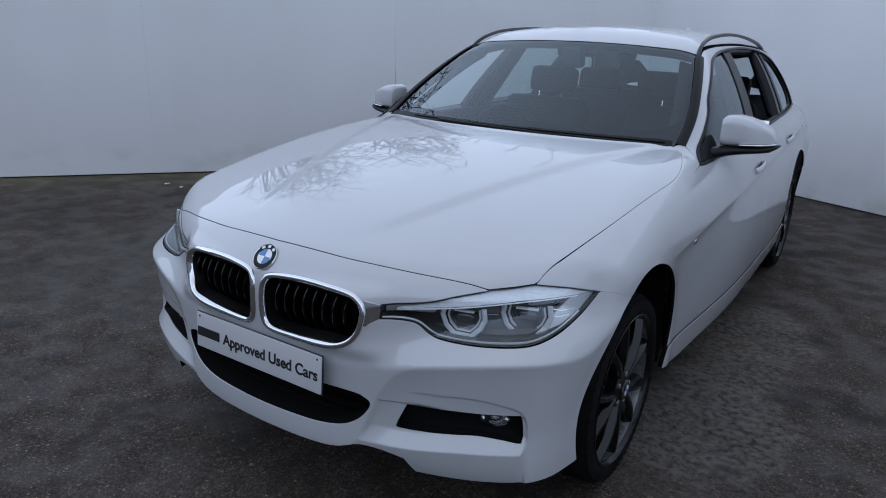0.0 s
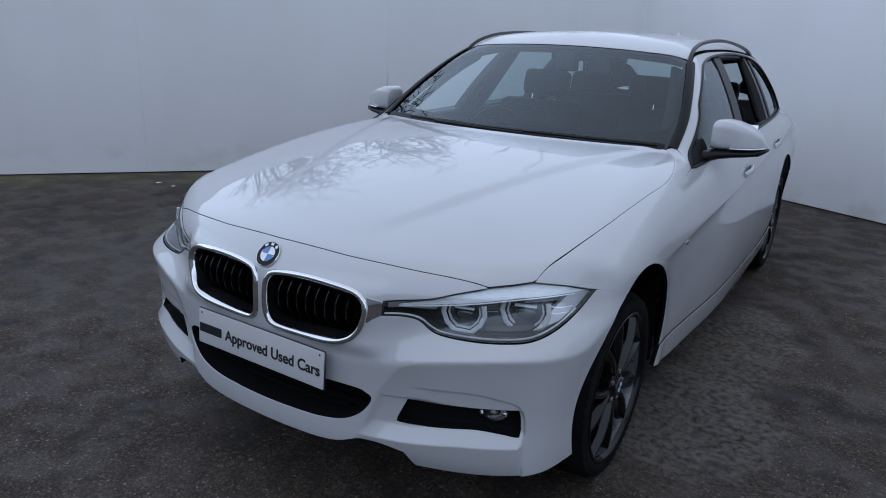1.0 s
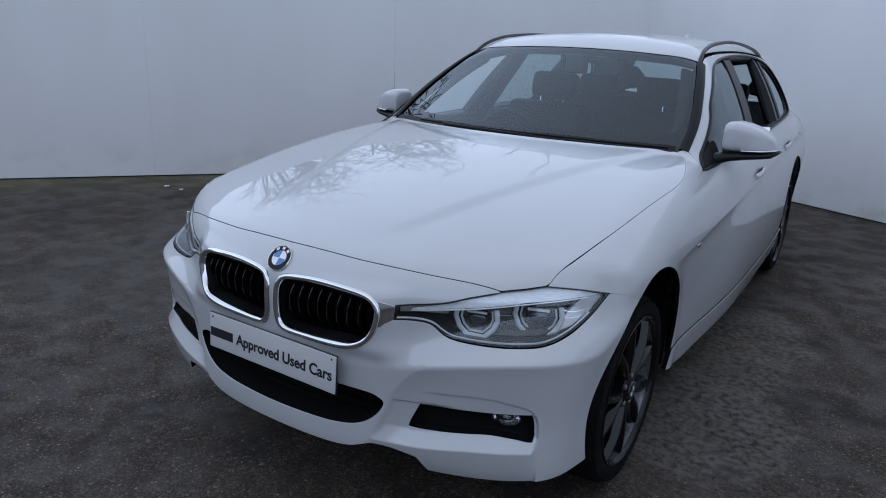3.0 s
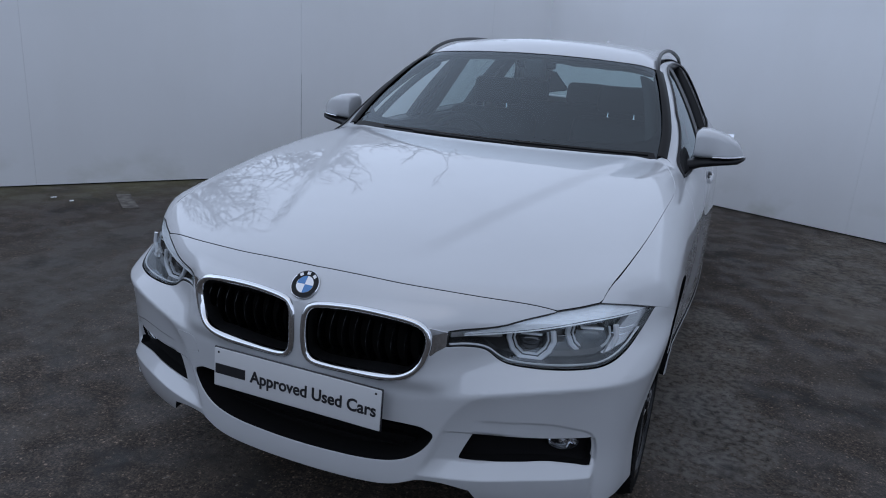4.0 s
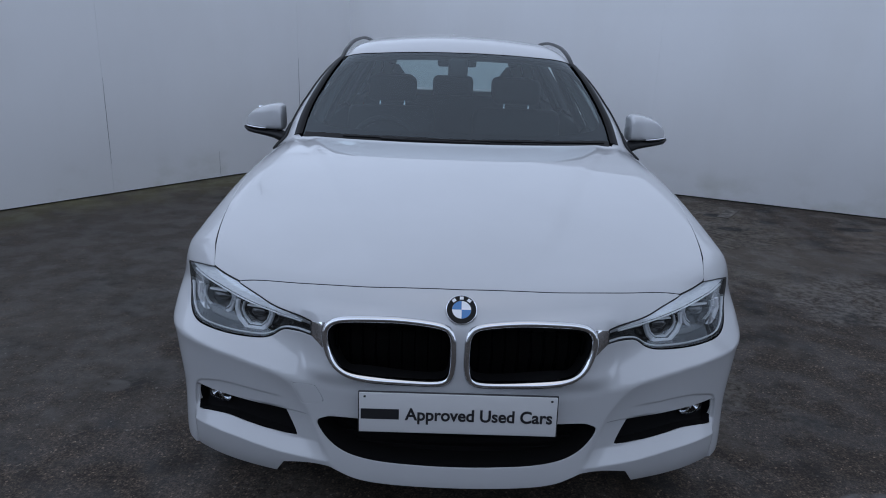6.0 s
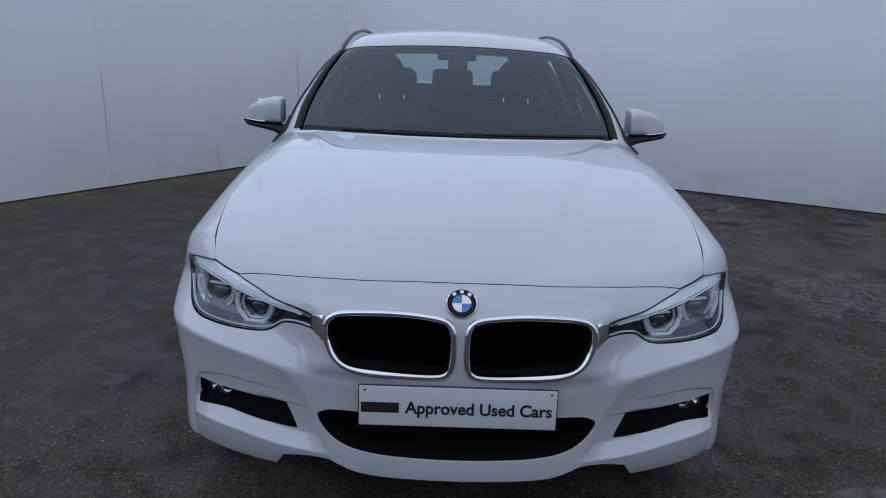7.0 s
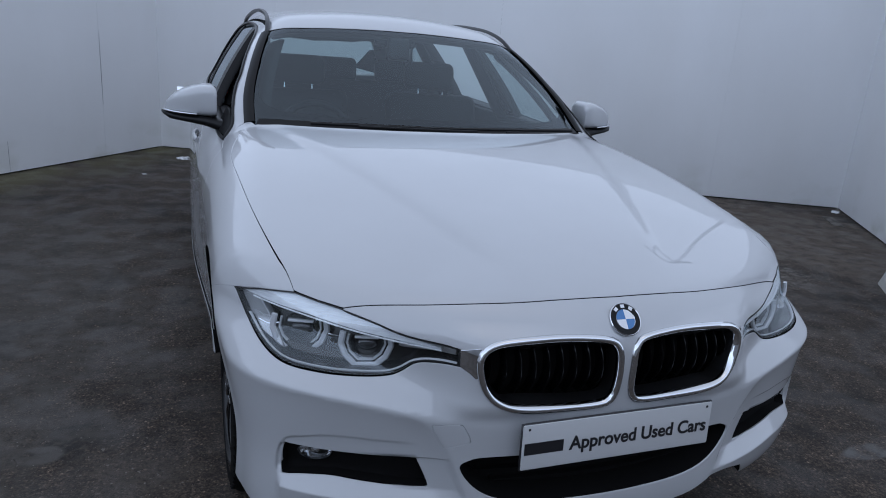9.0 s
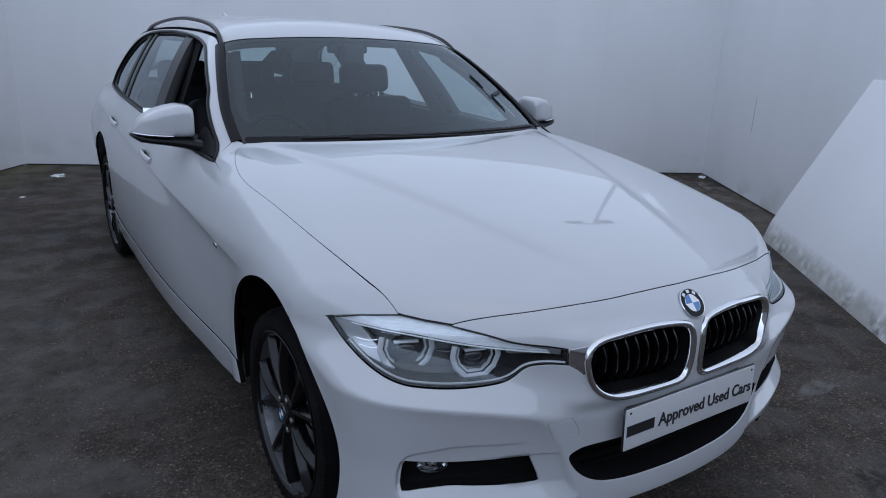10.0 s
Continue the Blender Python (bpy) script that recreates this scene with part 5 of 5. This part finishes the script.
    band = from_ahead([(0.545, 0.648), (0.62, 0.645), (0.7, 0.647), (0.752, 0.652), (0.772, 0.664), (0.745, 0.661), (0.69, 0.656), (0.62, 0.654), (0.56, 0.656)])
    panel("foot_band", band, rays_front, LAMP_WALL, lamp, "grey band along the foot", cell=0.01, level=-0.05, depth=0.008, gap=0.0, mirror=m)
    # side blade towards the grille
    blade = from_ahead([(0.403, 0.707), (0.47, 0.707), (0.52, 0.7), (0.52, 0.693), (0.47, 0.692), (0.403, 0.69)])
    panel("inner_blade", blade, rays_front, SATIN, lamp, cell=0.012, level=-0.03, depth=0.012, gap=0.0, mirror=m)

    # intakes
    pocket = panel("fog_grille", fog_loop, rays_front, VOID, car, "black lower intake", cell=0.02, level=-0.035, depth=0.004, gap=0, mirror=m)
    recess("pocket_wall", fog_loop, 0.001, (-0.004, -0.036), VOID, pocket, "", m)
    fog = holder("fog_lamp", car, label="small round fog lamp in the lower intake")
    c = lamp_point(0.694, 0.427, 0.016)
    face = Vector((0.35, -1, 0)).normalized()
    turn = Matrix.Translation(c) @ face.to_track_quat("X", "Z").to_matrix().to_4x4()
    for nm, prof, mat in (("bezel", [(-0.03, 0.04), (-0.002, 0.04), (0.0, 0.038), (-0.002, 0.036), (-0.03, 0.034)], GLOSS_BLACK), ("reflector", [(-0.002, 0.001), (-0.004, 0.01), (-0.022, 0.013), (-0.016, 0.022), (-0.018, 0.024), (-0.006, 0.036)], CHROME), ("cover", [(0.008, 0.0005), (0.006, 0.02), (0.0, 0.037)], LENS)):
        bm = lathe(prof, 28)
        bmesh.ops.scale(bm, vec=(1, 1.02, 0.6), verts=bm.verts)
        bm.transform(turn)
        if m:
            bmesh.ops.scale(bm, vec=(-1, 1, 1), verts=bm.verts)
        part(nm, bm, mat, fog)

intake = panel("mouth_grille", mouth_loop, rays_front, VOID, car, "black central intake", cell=0.04, level=-0.1, depth=0.004, gap=0)
recess("intake_wall", mouth_loop, 0.001, (-0.004, -0.05, -0.101), VOID, intake, "")
for k in range(4):
    bar_z = 0.35 + k * 0.028
    reach = float(np.interp(bar_z, (0.33, 0.346, 0.378, 0.425, 0.46), (0.2, 0.29, 0.34, 0.365, 0.365)))
    line, up = on_skin(from_ahead([(q_, bar_z) for q_ in np.linspace(-reach, reach, 25)]), rays_front, None, -0.075)
    strip("grille_bar", line, up, rod(0.003, 0.012, 6), VOID, intake)

# the round enamel badge on the nose
badge_at = skin(rays_front, from_ahead([(0.0, 0.7695)]))
badge_n = Vector(normals(badge_at)[0])
badge_m = Matrix.Translation(badge_at[0]) @ badge_n.to_track_quat("X", "Z").to_matrix().to_4x4()


def roundel(parent, m, r):
    """A round badge: chrome rim, black band, blue and white quarters."""
    thing = holder("badge", parent, m, "round badge with blue and white quarters")
    part("rim", lathe([(0.0, r), (0.004, r), (0.0055, r * 0.965), (0.0045, r * 0.93), (0.0, r * 0.93)], 40), CHROME, thing)
    part("band", lathe([(0.0045, r * 0.94), (0.0052, r * 0.8), (0.0045, r * 0.6)], 40), SLAT_BLACK, thing)
    part("inner_rim", lathe([(0.0044, r * 0.62), (0.0056, r * 0.605), (0.0044, r * 0.585)], 40), CHROME, thing)
    for k in range(4):
        bm = bmesh.new()
        mid_v = bm.verts.new((0.0052, 0, 0))
        rim_v = [bm.verts.new((0.0048, r * 0.59 * math.sin(a), r * 0.59 * math.cos(a))) for a in np.linspace(k * math.pi / 2, (k + 1) * math.pi / 2, 10)]
        for a_v, b_v in zip(rim_v, rim_v[1:]):
            bm.faces.new((mid_v, a_v, b_v))
        part("quarter", bm, BLUE if k % 2 else ENAMEL, thing, "blue enamel" if k % 2 else "white enamel")
    for k in (-1, 0, 1):
        bm = block((0.0012, r * 0.24, r * 0.2), pose(0.0055, 0, 0) @ pose(0, 0, 0, -38 * k, 0, 0) @ pose(0, 0, r * 0.78), 0.0, 1)
        part("mark", bm, ENAMEL, thing, "white mark")
    return thing


roundel(car, badge_m, 0.041)

# show plate with its lettering
plate = holder("show_plate", car, pose(0, -0.012, 0.4975, -3.5, 0, 0), "white show plate with black lettering")
bm = block((0.52, 0.007, 0.111), None, 0.003, 2)
part("plate_board", bm, PLATE_WHITE, plate)
part("plate_edge", block((0.526, 0.006, 0.117), pose(0, 0.003, 0), 0.002, 1), INK, plate, "black rim")
part("plate_carrier", block((0.46, 0.03, 0.09), pose(0, 0.022, 0), 0.008, 2), PLASTIC, plate, "black carrier")
for sx in (-1, 1):
    part("screw", block((0.006, 0.003, 0.006), pose(sx * 0.245, -0.0035, 0.045), 0.001, 1), INK, plate)


def lettering(text, size, x, z, parent, y=-0.0042):
    curve = bpy.data.curves.new("lettering", "FONT")
    curve.body, curve.size, curve.extrude, curve.align_x, curve.align_y, curve.offset = text, size, 0.0004, "LEFT", "BOTTOM_BASELINE", 0.0012
    tmp = new("lettering", curve)
    bpy.context.view_layer.update()
    me = bpy.data.meshes.new_from_object(tmp.evaluated_get(bpy.context.evaluated_depsgraph_get()))
    bpy.data.objects.remove(tmp)
    me.materials.append(INK)
    ob = new("lettering", me)
    ob.parent = parent
    return tagged(ob, "black lettering"), max(v.co.x for v in me.vertices)


word, wide = lettering("Approved Used Cars", 0.05, 0, 0, plate)
fit_w = 0.386 / wide
word.matrix_basis = pose(-0.138, -0.0042, -0.018, 90, 0, 0) @ Matrix.Diagonal((fit_w, fit_w * 1.05, 1, 1))
part("maker_bar", block((0.1, 0.001, 0.029), pose(-0.205, -0.0038, -0.0035), 0.0, 1), INK, plate, "plain dark bar where the maker's word stands")

# ---- wheels ----
def wheel(y0, x0, flip):
    hub = holder("wheel", car, pose(flip * x0, y0, HUB_Z, 0, 0, 0 if flip > 0 else 180), "black tyre on a dark grey multi-spoke alloy wheel")
    R, rim_r = 0.318, 0.246
    part("tyre", lathe([(-0.2, rim_r), (-0.215, 0.26), (-0.21, 0.295), (-0.19, 0.312), (-0.11, R), (-0.03, 0.312), (-0.008, 0.299), (0.0, 0.275), (-0.006, 0.254), (-0.014, rim_r)], 72, True), RUBBER, hub)
    for k in range(60):
        a = 360 * k / 60
        part("tread_block", block((0.045, 0.024, 0.006), pose(0, 0, 0, a, 0, 0) @ pose(-0.028, 0, 0.3015, 0, 9, 12), 0.0015, 1), RUBBER, hub)
    part("rim", lathe([(-0.016, 0.252), (-0.004, 0.252), (-0.002, 0.247), (-0.006, 0.242), (-0.018, 0.237)], 64), ALLOY, hub)
    part("barrel", lathe([(-0.016, 0.2385), (-0.05, 0.229), (-0.12, 0.218), (-0.19, 0.205), (-0.2, 0.225), (-0.195, 0.232)], 64), BARREL, hub, "dark satin barrel behind the spokes")
    part("backing", lathe([(-0.17, 0.207), (-0.172, 0.06)], 48), VOID, hub)
    part("brake_disc", lathe([(-0.13, 0.165), (-0.118, 0.165), (-0.118, 0.08), (-0.1, 0.075), (-0.1, 0.03)], 48), STEEL, hub)
    part("caliper", block((0.06, 0.09, 0.17), pose(-0.11, 0.13, 0.02), 0.02, 2), PLASTIC, hub)
    spoke = None
    for k in range(5):
        for side in (-1, 1):
            bm = bmesh.new()
            rows = []
            for s in np.linspace(0, 1, 7):
                rad = 0.036 + s * 0.204
                ang = radians(side * (4 + 13.5 * s ** 0.8))
                half_w = 0.017 * (1 - 0.2 * s) + 0.008 * s * s
                xo = -0.022 + 0.012 * math.sin(math.pi * s * 0.9) - 0.002 * s
                ring_v = []
                for dw, dx in ((-half_w, -0.034), (-half_w * 0.95, -0.016), (-half_w * 0.3, 0.005), (half_w * 0.3, 0.005), (half_w * 0.95, -0.016), (half_w, -0.034)):
                    cy, cz = rad * math.sin(ang) + dw * math.cos(ang), rad * math.cos(ang) - dw * math.sin(ang)
                    ring_v.append(bm.verts.new((xo + dx, cy, cz)))
                rows.append(ring_v)
            for one, two in zip(rows, rows[1:]):
                for i in range(6):
                    bm.faces.new((one[i], one[(i + 1) % 6], two[(i + 1) % 6], two[i]))
            bm.faces.new(rows[0]), bm.faces.new(rows[-1])
            bm.transform(pose(0, 0, 0, 72 * k + 20, 0, 0))
            part("spoke", bm, ALLOY, hub, sharp=25)
    part("hub_boss", lathe([(-0.05, 0.062), (-0.02, 0.06), (-0.012, 0.05), (-0.012, 0.036), (-0.02, 0.034)], 32), ALLOY, hub)
    for k in range(5):
        part("wheel_bolt", lathe([(-0.03, 0.009), (-0.012, 0.009), (-0.01, 0.007), (-0.01, 0.0005)], 6), STEEL, hub).matrix_basis = pose(0, 0, 0, 72 * k + 56, 0, 0) @ pose(0, 0, 0.05)
    part("cap", lathe([(-0.02, 0.034), (-0.006, 0.033), (-0.003, 0.03), (-0.003, 0.0005)], 28), GLOSS_BLACK, hub)
    for k in range(4):
        bm = bmesh.new()
        c_v = bm.verts.new((-0.001, 0, 0))
        ring_v = [bm.verts.new((-0.0015, 0.018 * math.sin(a), 0.018 * math.cos(a))) for a in np.linspace(k * math.pi / 2, (k + 1) * math.pi / 2, 7)]
        for a_v, b_v in zip(ring_v, ring_v[1:]):
            bm.faces.new((c_v, a_v, b_v))
        part("cap_quarter", bm, BLUE if k % 2 else ENAMEL, hub)
    return hub


for flip in (1, -1):
    wheel(AXLE_F, 0.858, flip)
    wheel(AXLE_R, 0.885, flip)


# ---- mirrors, handles, badges on the wings, wipers, antenna ----
def egg(sections, n=20, e=0.72):
    """A closed shell lofted over sections (x, y, z, half depth, up, down) with squarish outlines."""
    bm = bmesh.new()
    rows = []
    for px, py, pz, dy, up_z, dn_z in sections:
        ring_v = []
        for k in range(n):
            a = 2 * math.pi * k / n
            c, s = math.cos(a), math.sin(a)
            yy = dy * math.copysign(abs(c) ** e, c)
            zz = (up_z if s > 0 else dn_z) * math.copysign(abs(s) ** e, s)
            ring_v.append(bm.verts.new((px, py + yy, pz + zz)))
        rows.append(ring_v)
    for one, two in zip(rows, rows[1:]):
        for i in range(n):
            bm.faces.new((one[i], one[(i + 1) % n], two[(i + 1) % n], two[i]))
    bm.faces.new(rows[0]), bm.faces.new(rows[-1])
    return bm


for flip in (1, -1):
    m = flip < 0

    def add(nm, bm, mat, parent, label=""):
        if m:
            bmesh.ops.scale(bm, vec=(-1, 1, 1), verts=bm.verts)
        return part(nm, bm, mat, parent, label, 60)

    mirror = holder("door_mirror", car, label="white door mirror with black base")
    S = []
    for px, py, dy, z0, z1 in ((0.823, 1.742, 0.05, 1.0, 1.095), (0.826, 1.744, 0.068, 0.997, 1.108), (0.84, 1.748, 0.076, 0.996, 1.117), (0.87, 1.756, 0.08, 0.996, 1.118), (0.91, 1.768, 0.08, 0.998, 1.109), (0.95, 1.782, 0.075, 1.0, 1.094), (0.98, 1.793, 0.066, 1.002, 1.076), (0.998, 1.8, 0.054, 1.003, 1.06), (1.008, 1.805, 0.04, 1.005, 1.045), (1.015, 1.808, 0.022, 1.007, 1.026), (1.018, 1.81, 0.01, 1.009, 1.015)):
        S.append((px, py, (z0 + z1) / 2, dy, (z1 - z0) / 2, (z1 - z0) / 2))
    add("shell", egg(S, 48, 0.46), PAINT, mirror)
    B = []
    for px, py, dy, z0, z1 in ((0.775, 1.64, 0.028, 0.925, 0.985), (0.79, 1.655, 0.034, 0.93, 0.99), (0.82, 1.69, 0.055, 0.944, 0.993), (0.86, 1.742, 0.08, 0.956, 0.999), (0.91, 1.766, 0.084, 0.965, 1.002), (0.96, 1.782, 0.081, 0.972, 1.004), (1.0, 1.797, 0.068, 0.977, 1.008), (1.022, 1.806, 0.044, 0.991, 1.008), (1.03, 1.811, 0.016, 0.998, 1.006)):
        B.append((px, py, (z0 + z1) / 2, dy, (z1 - z0) / 2, (z1 - z0) / 2))
    add("lower_shell", egg(B, 24, 0.75), TRIM_BLACK, mirror, "black lower shell")
    I = [(0.9, 1.687, 1.006, 0.008, 0.003, 0.003), (0.95, 1.703, 1.008, 0.01, 0.004, 0.004), (0.99, 1.727, 1.01, 0.01, 0.004, 0.004), (1.017, 1.765, 1.011, 0.012, 0.004, 0.004), (1.027, 1.795, 1.011, 0.01, 0.003, 0.003)]
    add("indicator", egg(I, 10), CHROME, mirror, "clear indicator strip")
    add("mirror_glass", block((0.13, 0.004, 0.085), pose(0.905, 1.838, 1.052, 0, 0, 8), 0.001, 1), CHROME, mirror, "mirror glass")
    tri = [(1.482, 0.95), (1.58, 0.998), (1.66, 1.03), (1.7, 1.038), (1.715, 0.962), (1.6, 0.953)]
    panel("sail_panel", tri, rays_side, SLAT_BLACK, mirror, "black mirror foot panel", cell=0.03, level=0.003, depth=0.01, gap=0, mirror=m, solid=glasshouse)
    # door handles, each over a flat black disc that paints the shade of its recess
    for hy, hz, door in ((2.3, 0.83, front_doors), (3.2, 0.868, rear_doors)):
        p, n_ = on_skin(even_line([(hy - 0.105, hz - 0.006), (hy + 0.105, hz + 0.006)], 0.02), rays_side)
        p = p + n_ * (0.004 + 0.012 * np.sin(np.linspace(0.0, math.pi, len(p))) ** 0.6)[:, None]
        strip("handle", p, n_, rod(0.013, 0.007, 12), PAINT, door[1 if m else 0], mirror=m)
        bmx = lathe([(0.0015, 0.029), (0.0, 0.025), (-0.0, 0.001)], 20)
        bmesh.ops.scale(bmx, vec=(1, 1.3, 1), verts=bmx.verts)
        bmx.transform(Matrix.Translation(skin(rays_side, [(hy, hz)])[0]) @ pose(0.001, 0, 0))
        add("handle_recess_shade", bmx, GLOSS_BLACK, door[1 if m else 0])
    # wing badge
    p = skin(rays_side, [(1.222, 0.718)])[0]
    add("wing_badge", block((0.004, 0.035, 0.014), Matrix.Translation(p) @ pose(0.001, 0, 0, 0, 0, 0), 0.001, 1), CHROME, car, "small chrome wing badge")

bm = bmesh.new()
rows = []
for k, (half_w, y0, y1, z) in enumerate(((0.028, 3.86, 4.08, 1.392), (0.024, 3.88, 4.075, 1.41), (0.016, 3.93, 4.07, 1.44), (0.009, 3.985, 4.065, 1.463), (0.003, 4.02, 4.06, 1.474))):
    rows.append([bm.verts.new((half_w * math.sin(t_), (y0 + y1) / 2 - (y1 - y0) / 2 * math.cos(t_), z)) for t_ in np.linspace(0, 2 * math.pi, 20, endpoint=False)])
for one, two in zip(rows, rows[1:]):
    for i in range(20):
        bm.faces.new((one[i], one[(i + 1) % 20], two[(i + 1) % 20], two[i]))
bm.faces.new(rows[-1])
part("roof_antenna", bm, PAINT, car, "white shark-fin roof antenna")

for x0, x1 in ((-0.5, 0.12), (0.1, 0.66)):
    wiper = holder("wiper", car, label="black wiper arm with blade")
    uv = even_line(np.array([(q_, 1.35 + 0.36 * q_ * q_) for q_ in np.linspace(x0, x1, 12)]), 0.04)
    p, n_ = on_skin(uv, rays_top, glasshouse, 0.004)
    strip("blade", p, n_, rod(0.004, 0.004, 8), SLAT_BLACK, wiper)
    p, n_ = on_skin(uv + [0.02, -0.014], rays_top, glasshouse, 0.007)
    strip("arm", p[len(p) // 4:], n_[len(p) // 4:], rod(0.005, 0.003, 8), SLAT_BLACK, wiper)
uv = even_line(smooth_line([(-0.69, 1.51), (-0.4, 1.395), (0, 1.335), (0.4, 1.395), (0.69, 1.51)], 6), 0.04)
p, n_ = on_skin(uv, rays_top, glasshouse, 0.0)
strip("scuttle", p, n_, [(-0.03, -0.012), (-0.03, 0.003), (0.03, 0.003), (0.03, -0.012)], SLAT_BLACK, car, "black scuttle below the windscreen")

# ---- cabin ----
dash = bmesh.new()
for k, (py, pz, dy) in enumerate(((1.62, 0.87, 0.36), (1.8, 0.78, 0.3))):
    block((1.36, dy, 0.2), pose(0, py, pz), 0.06, 4, dash)
part("dashboard", dash, CABIN_BLACK, car, "charcoal dashboard")
part("instrument_hood", block((0.38, 0.16, 0.09), pose(-0.37, 1.78, 0.94), 0.035, 3), CABIN_BLACK, car)
wheel_h = holder("steering_wheel", car, pose(-0.37, 2.03, 0.86, 65, 0, 0), "black leather steering wheel")
bm = lathe([(0.016 * math.cos(a), 0.18 + 0.016 * math.sin(a)) for a in np.linspace(0, 2 * math.pi, 10, endpoint=False)], 40, True)
bm.transform(pose(0, 0, 0, 0, -90, 0))
part("steering_rim", bm, LEATHER, wheel_h)
part("steering_boss", block((0.16, 0.13, 0.05), pose(0, 0, 0), 0.03, 3), LEATHER, wheel_h)
for a in (0, 180, 270):
    part("steering_spoke", block((0.11, 0.03, 0.02), pose(0, 0, 0, 0, 0, a) @ pose(0.12, 0, 0), 0.006, 2), SATIN, wheel_h)


def seat(x, y, wide, rear=False):
    s = holder("rear_seat" if rear else "front_seat", car, pose(x, y, 0), "black leather seat")
    part("cushion", block((wide, 0.52, 0.2), pose(0, -0.05, 0.5, 6, 0, 0), 0.06, 4), LEATHER, s)
    part("seat_back", block((wide, 0.16, 0.6), pose(0, 0.27, 0.755, -18, 0, 0), 0.07, 4), LEATHER, s)
    for hx in ((0,) if not rear else (-0.42, 0, 0.42)):
        part("head_restraint", block((0.29, 0.1, 0.155), pose(hx, 0.405, 1.14 if not rear else 1.105, -10, 0, 0), 0.05, 4), LEATHER, s)
        for px in (-0.072, 0.072):
            part("restraint_post", block((0.011, 0.011, 0.12), pose(hx + px, 0.365, 1.05, -14, 0, 0), 0.004, 1), CHROME, s)
    return s


seat(-0.37, 2.25, 0.52)
seat(0.37, 2.25, 0.52)
seat(0, 3.1, 1.26, True)
part("cabin_floor", block((1.4, 2.9, 0.05), pose(0, 2.75, 0.3), 0.01, 1), CABIN_BLACK, car)
part("load_floor", block((1.1, 0.95, 0.3), pose(0, 4.0, 0.6), 0.03, 1), CABIN_BLACK, car)
for sx in (-1, 1):
    for (ya, za, xa), (yb, zb, xb) in (((2.42, 0.95, 0.745), (2.58, 1.35, 0.55)), ((3.36, 0.97, 0.74), (3.48, 1.34, 0.54))):
        line = np.array([(sx * xa, ya, za), (sx * (xa + xb) / 2, (ya + yb) / 2, (za + zb) / 2), (sx * xb, yb, zb)])
        strip("inner_pillar", line, np.tile([sx * 0.9, 0, 0.4], (3, 1)), rod(0.075, 0.025, 8), CABIN_BLACK, car)
    a_in = np.stack([screen_edge[:, 0] - 0.05, screen_edge[:, 1] + 0.02, screen_edge[:, 2] - 0.045], -1) * [sx, 1, 1]
    strip("inner_pillar", a_in, np.tile([sx * 0.6, -0.5, 0.6], (len(a_in), 1)), rod(0.05, 0.018, 8), CABIN_BLACK, car)
    part("door_card", block((0.05, 2.0, 0.3), pose(sx * 0.76, 2.45, 0.82), 0.02, 2), CABIN_BLACK, car)
    bm = block((0.3, 0.02, 0.11), pose(sx * 0.33, 2.2, 1.345, 78, 0, 0), 0.008, 2)
    part("sun_visor", bm, LINING, car)
rear_view = holder("rear_view_mirror", car, label="black interior mirror with sensor housing")
part("mirror_body", block((0.2, 0.035, 0.055), pose(0, 2.1, 1.325, -8, 0, 0), 0.015, 3), GLOSS_BLACK, rear_view)
part("sensor_housing", block((0.1, 0.07, 0.1), pose(0.005, 2.06, 1.295, 0, 0, 0), 0.018, 3), PLASTIC, rear_view)
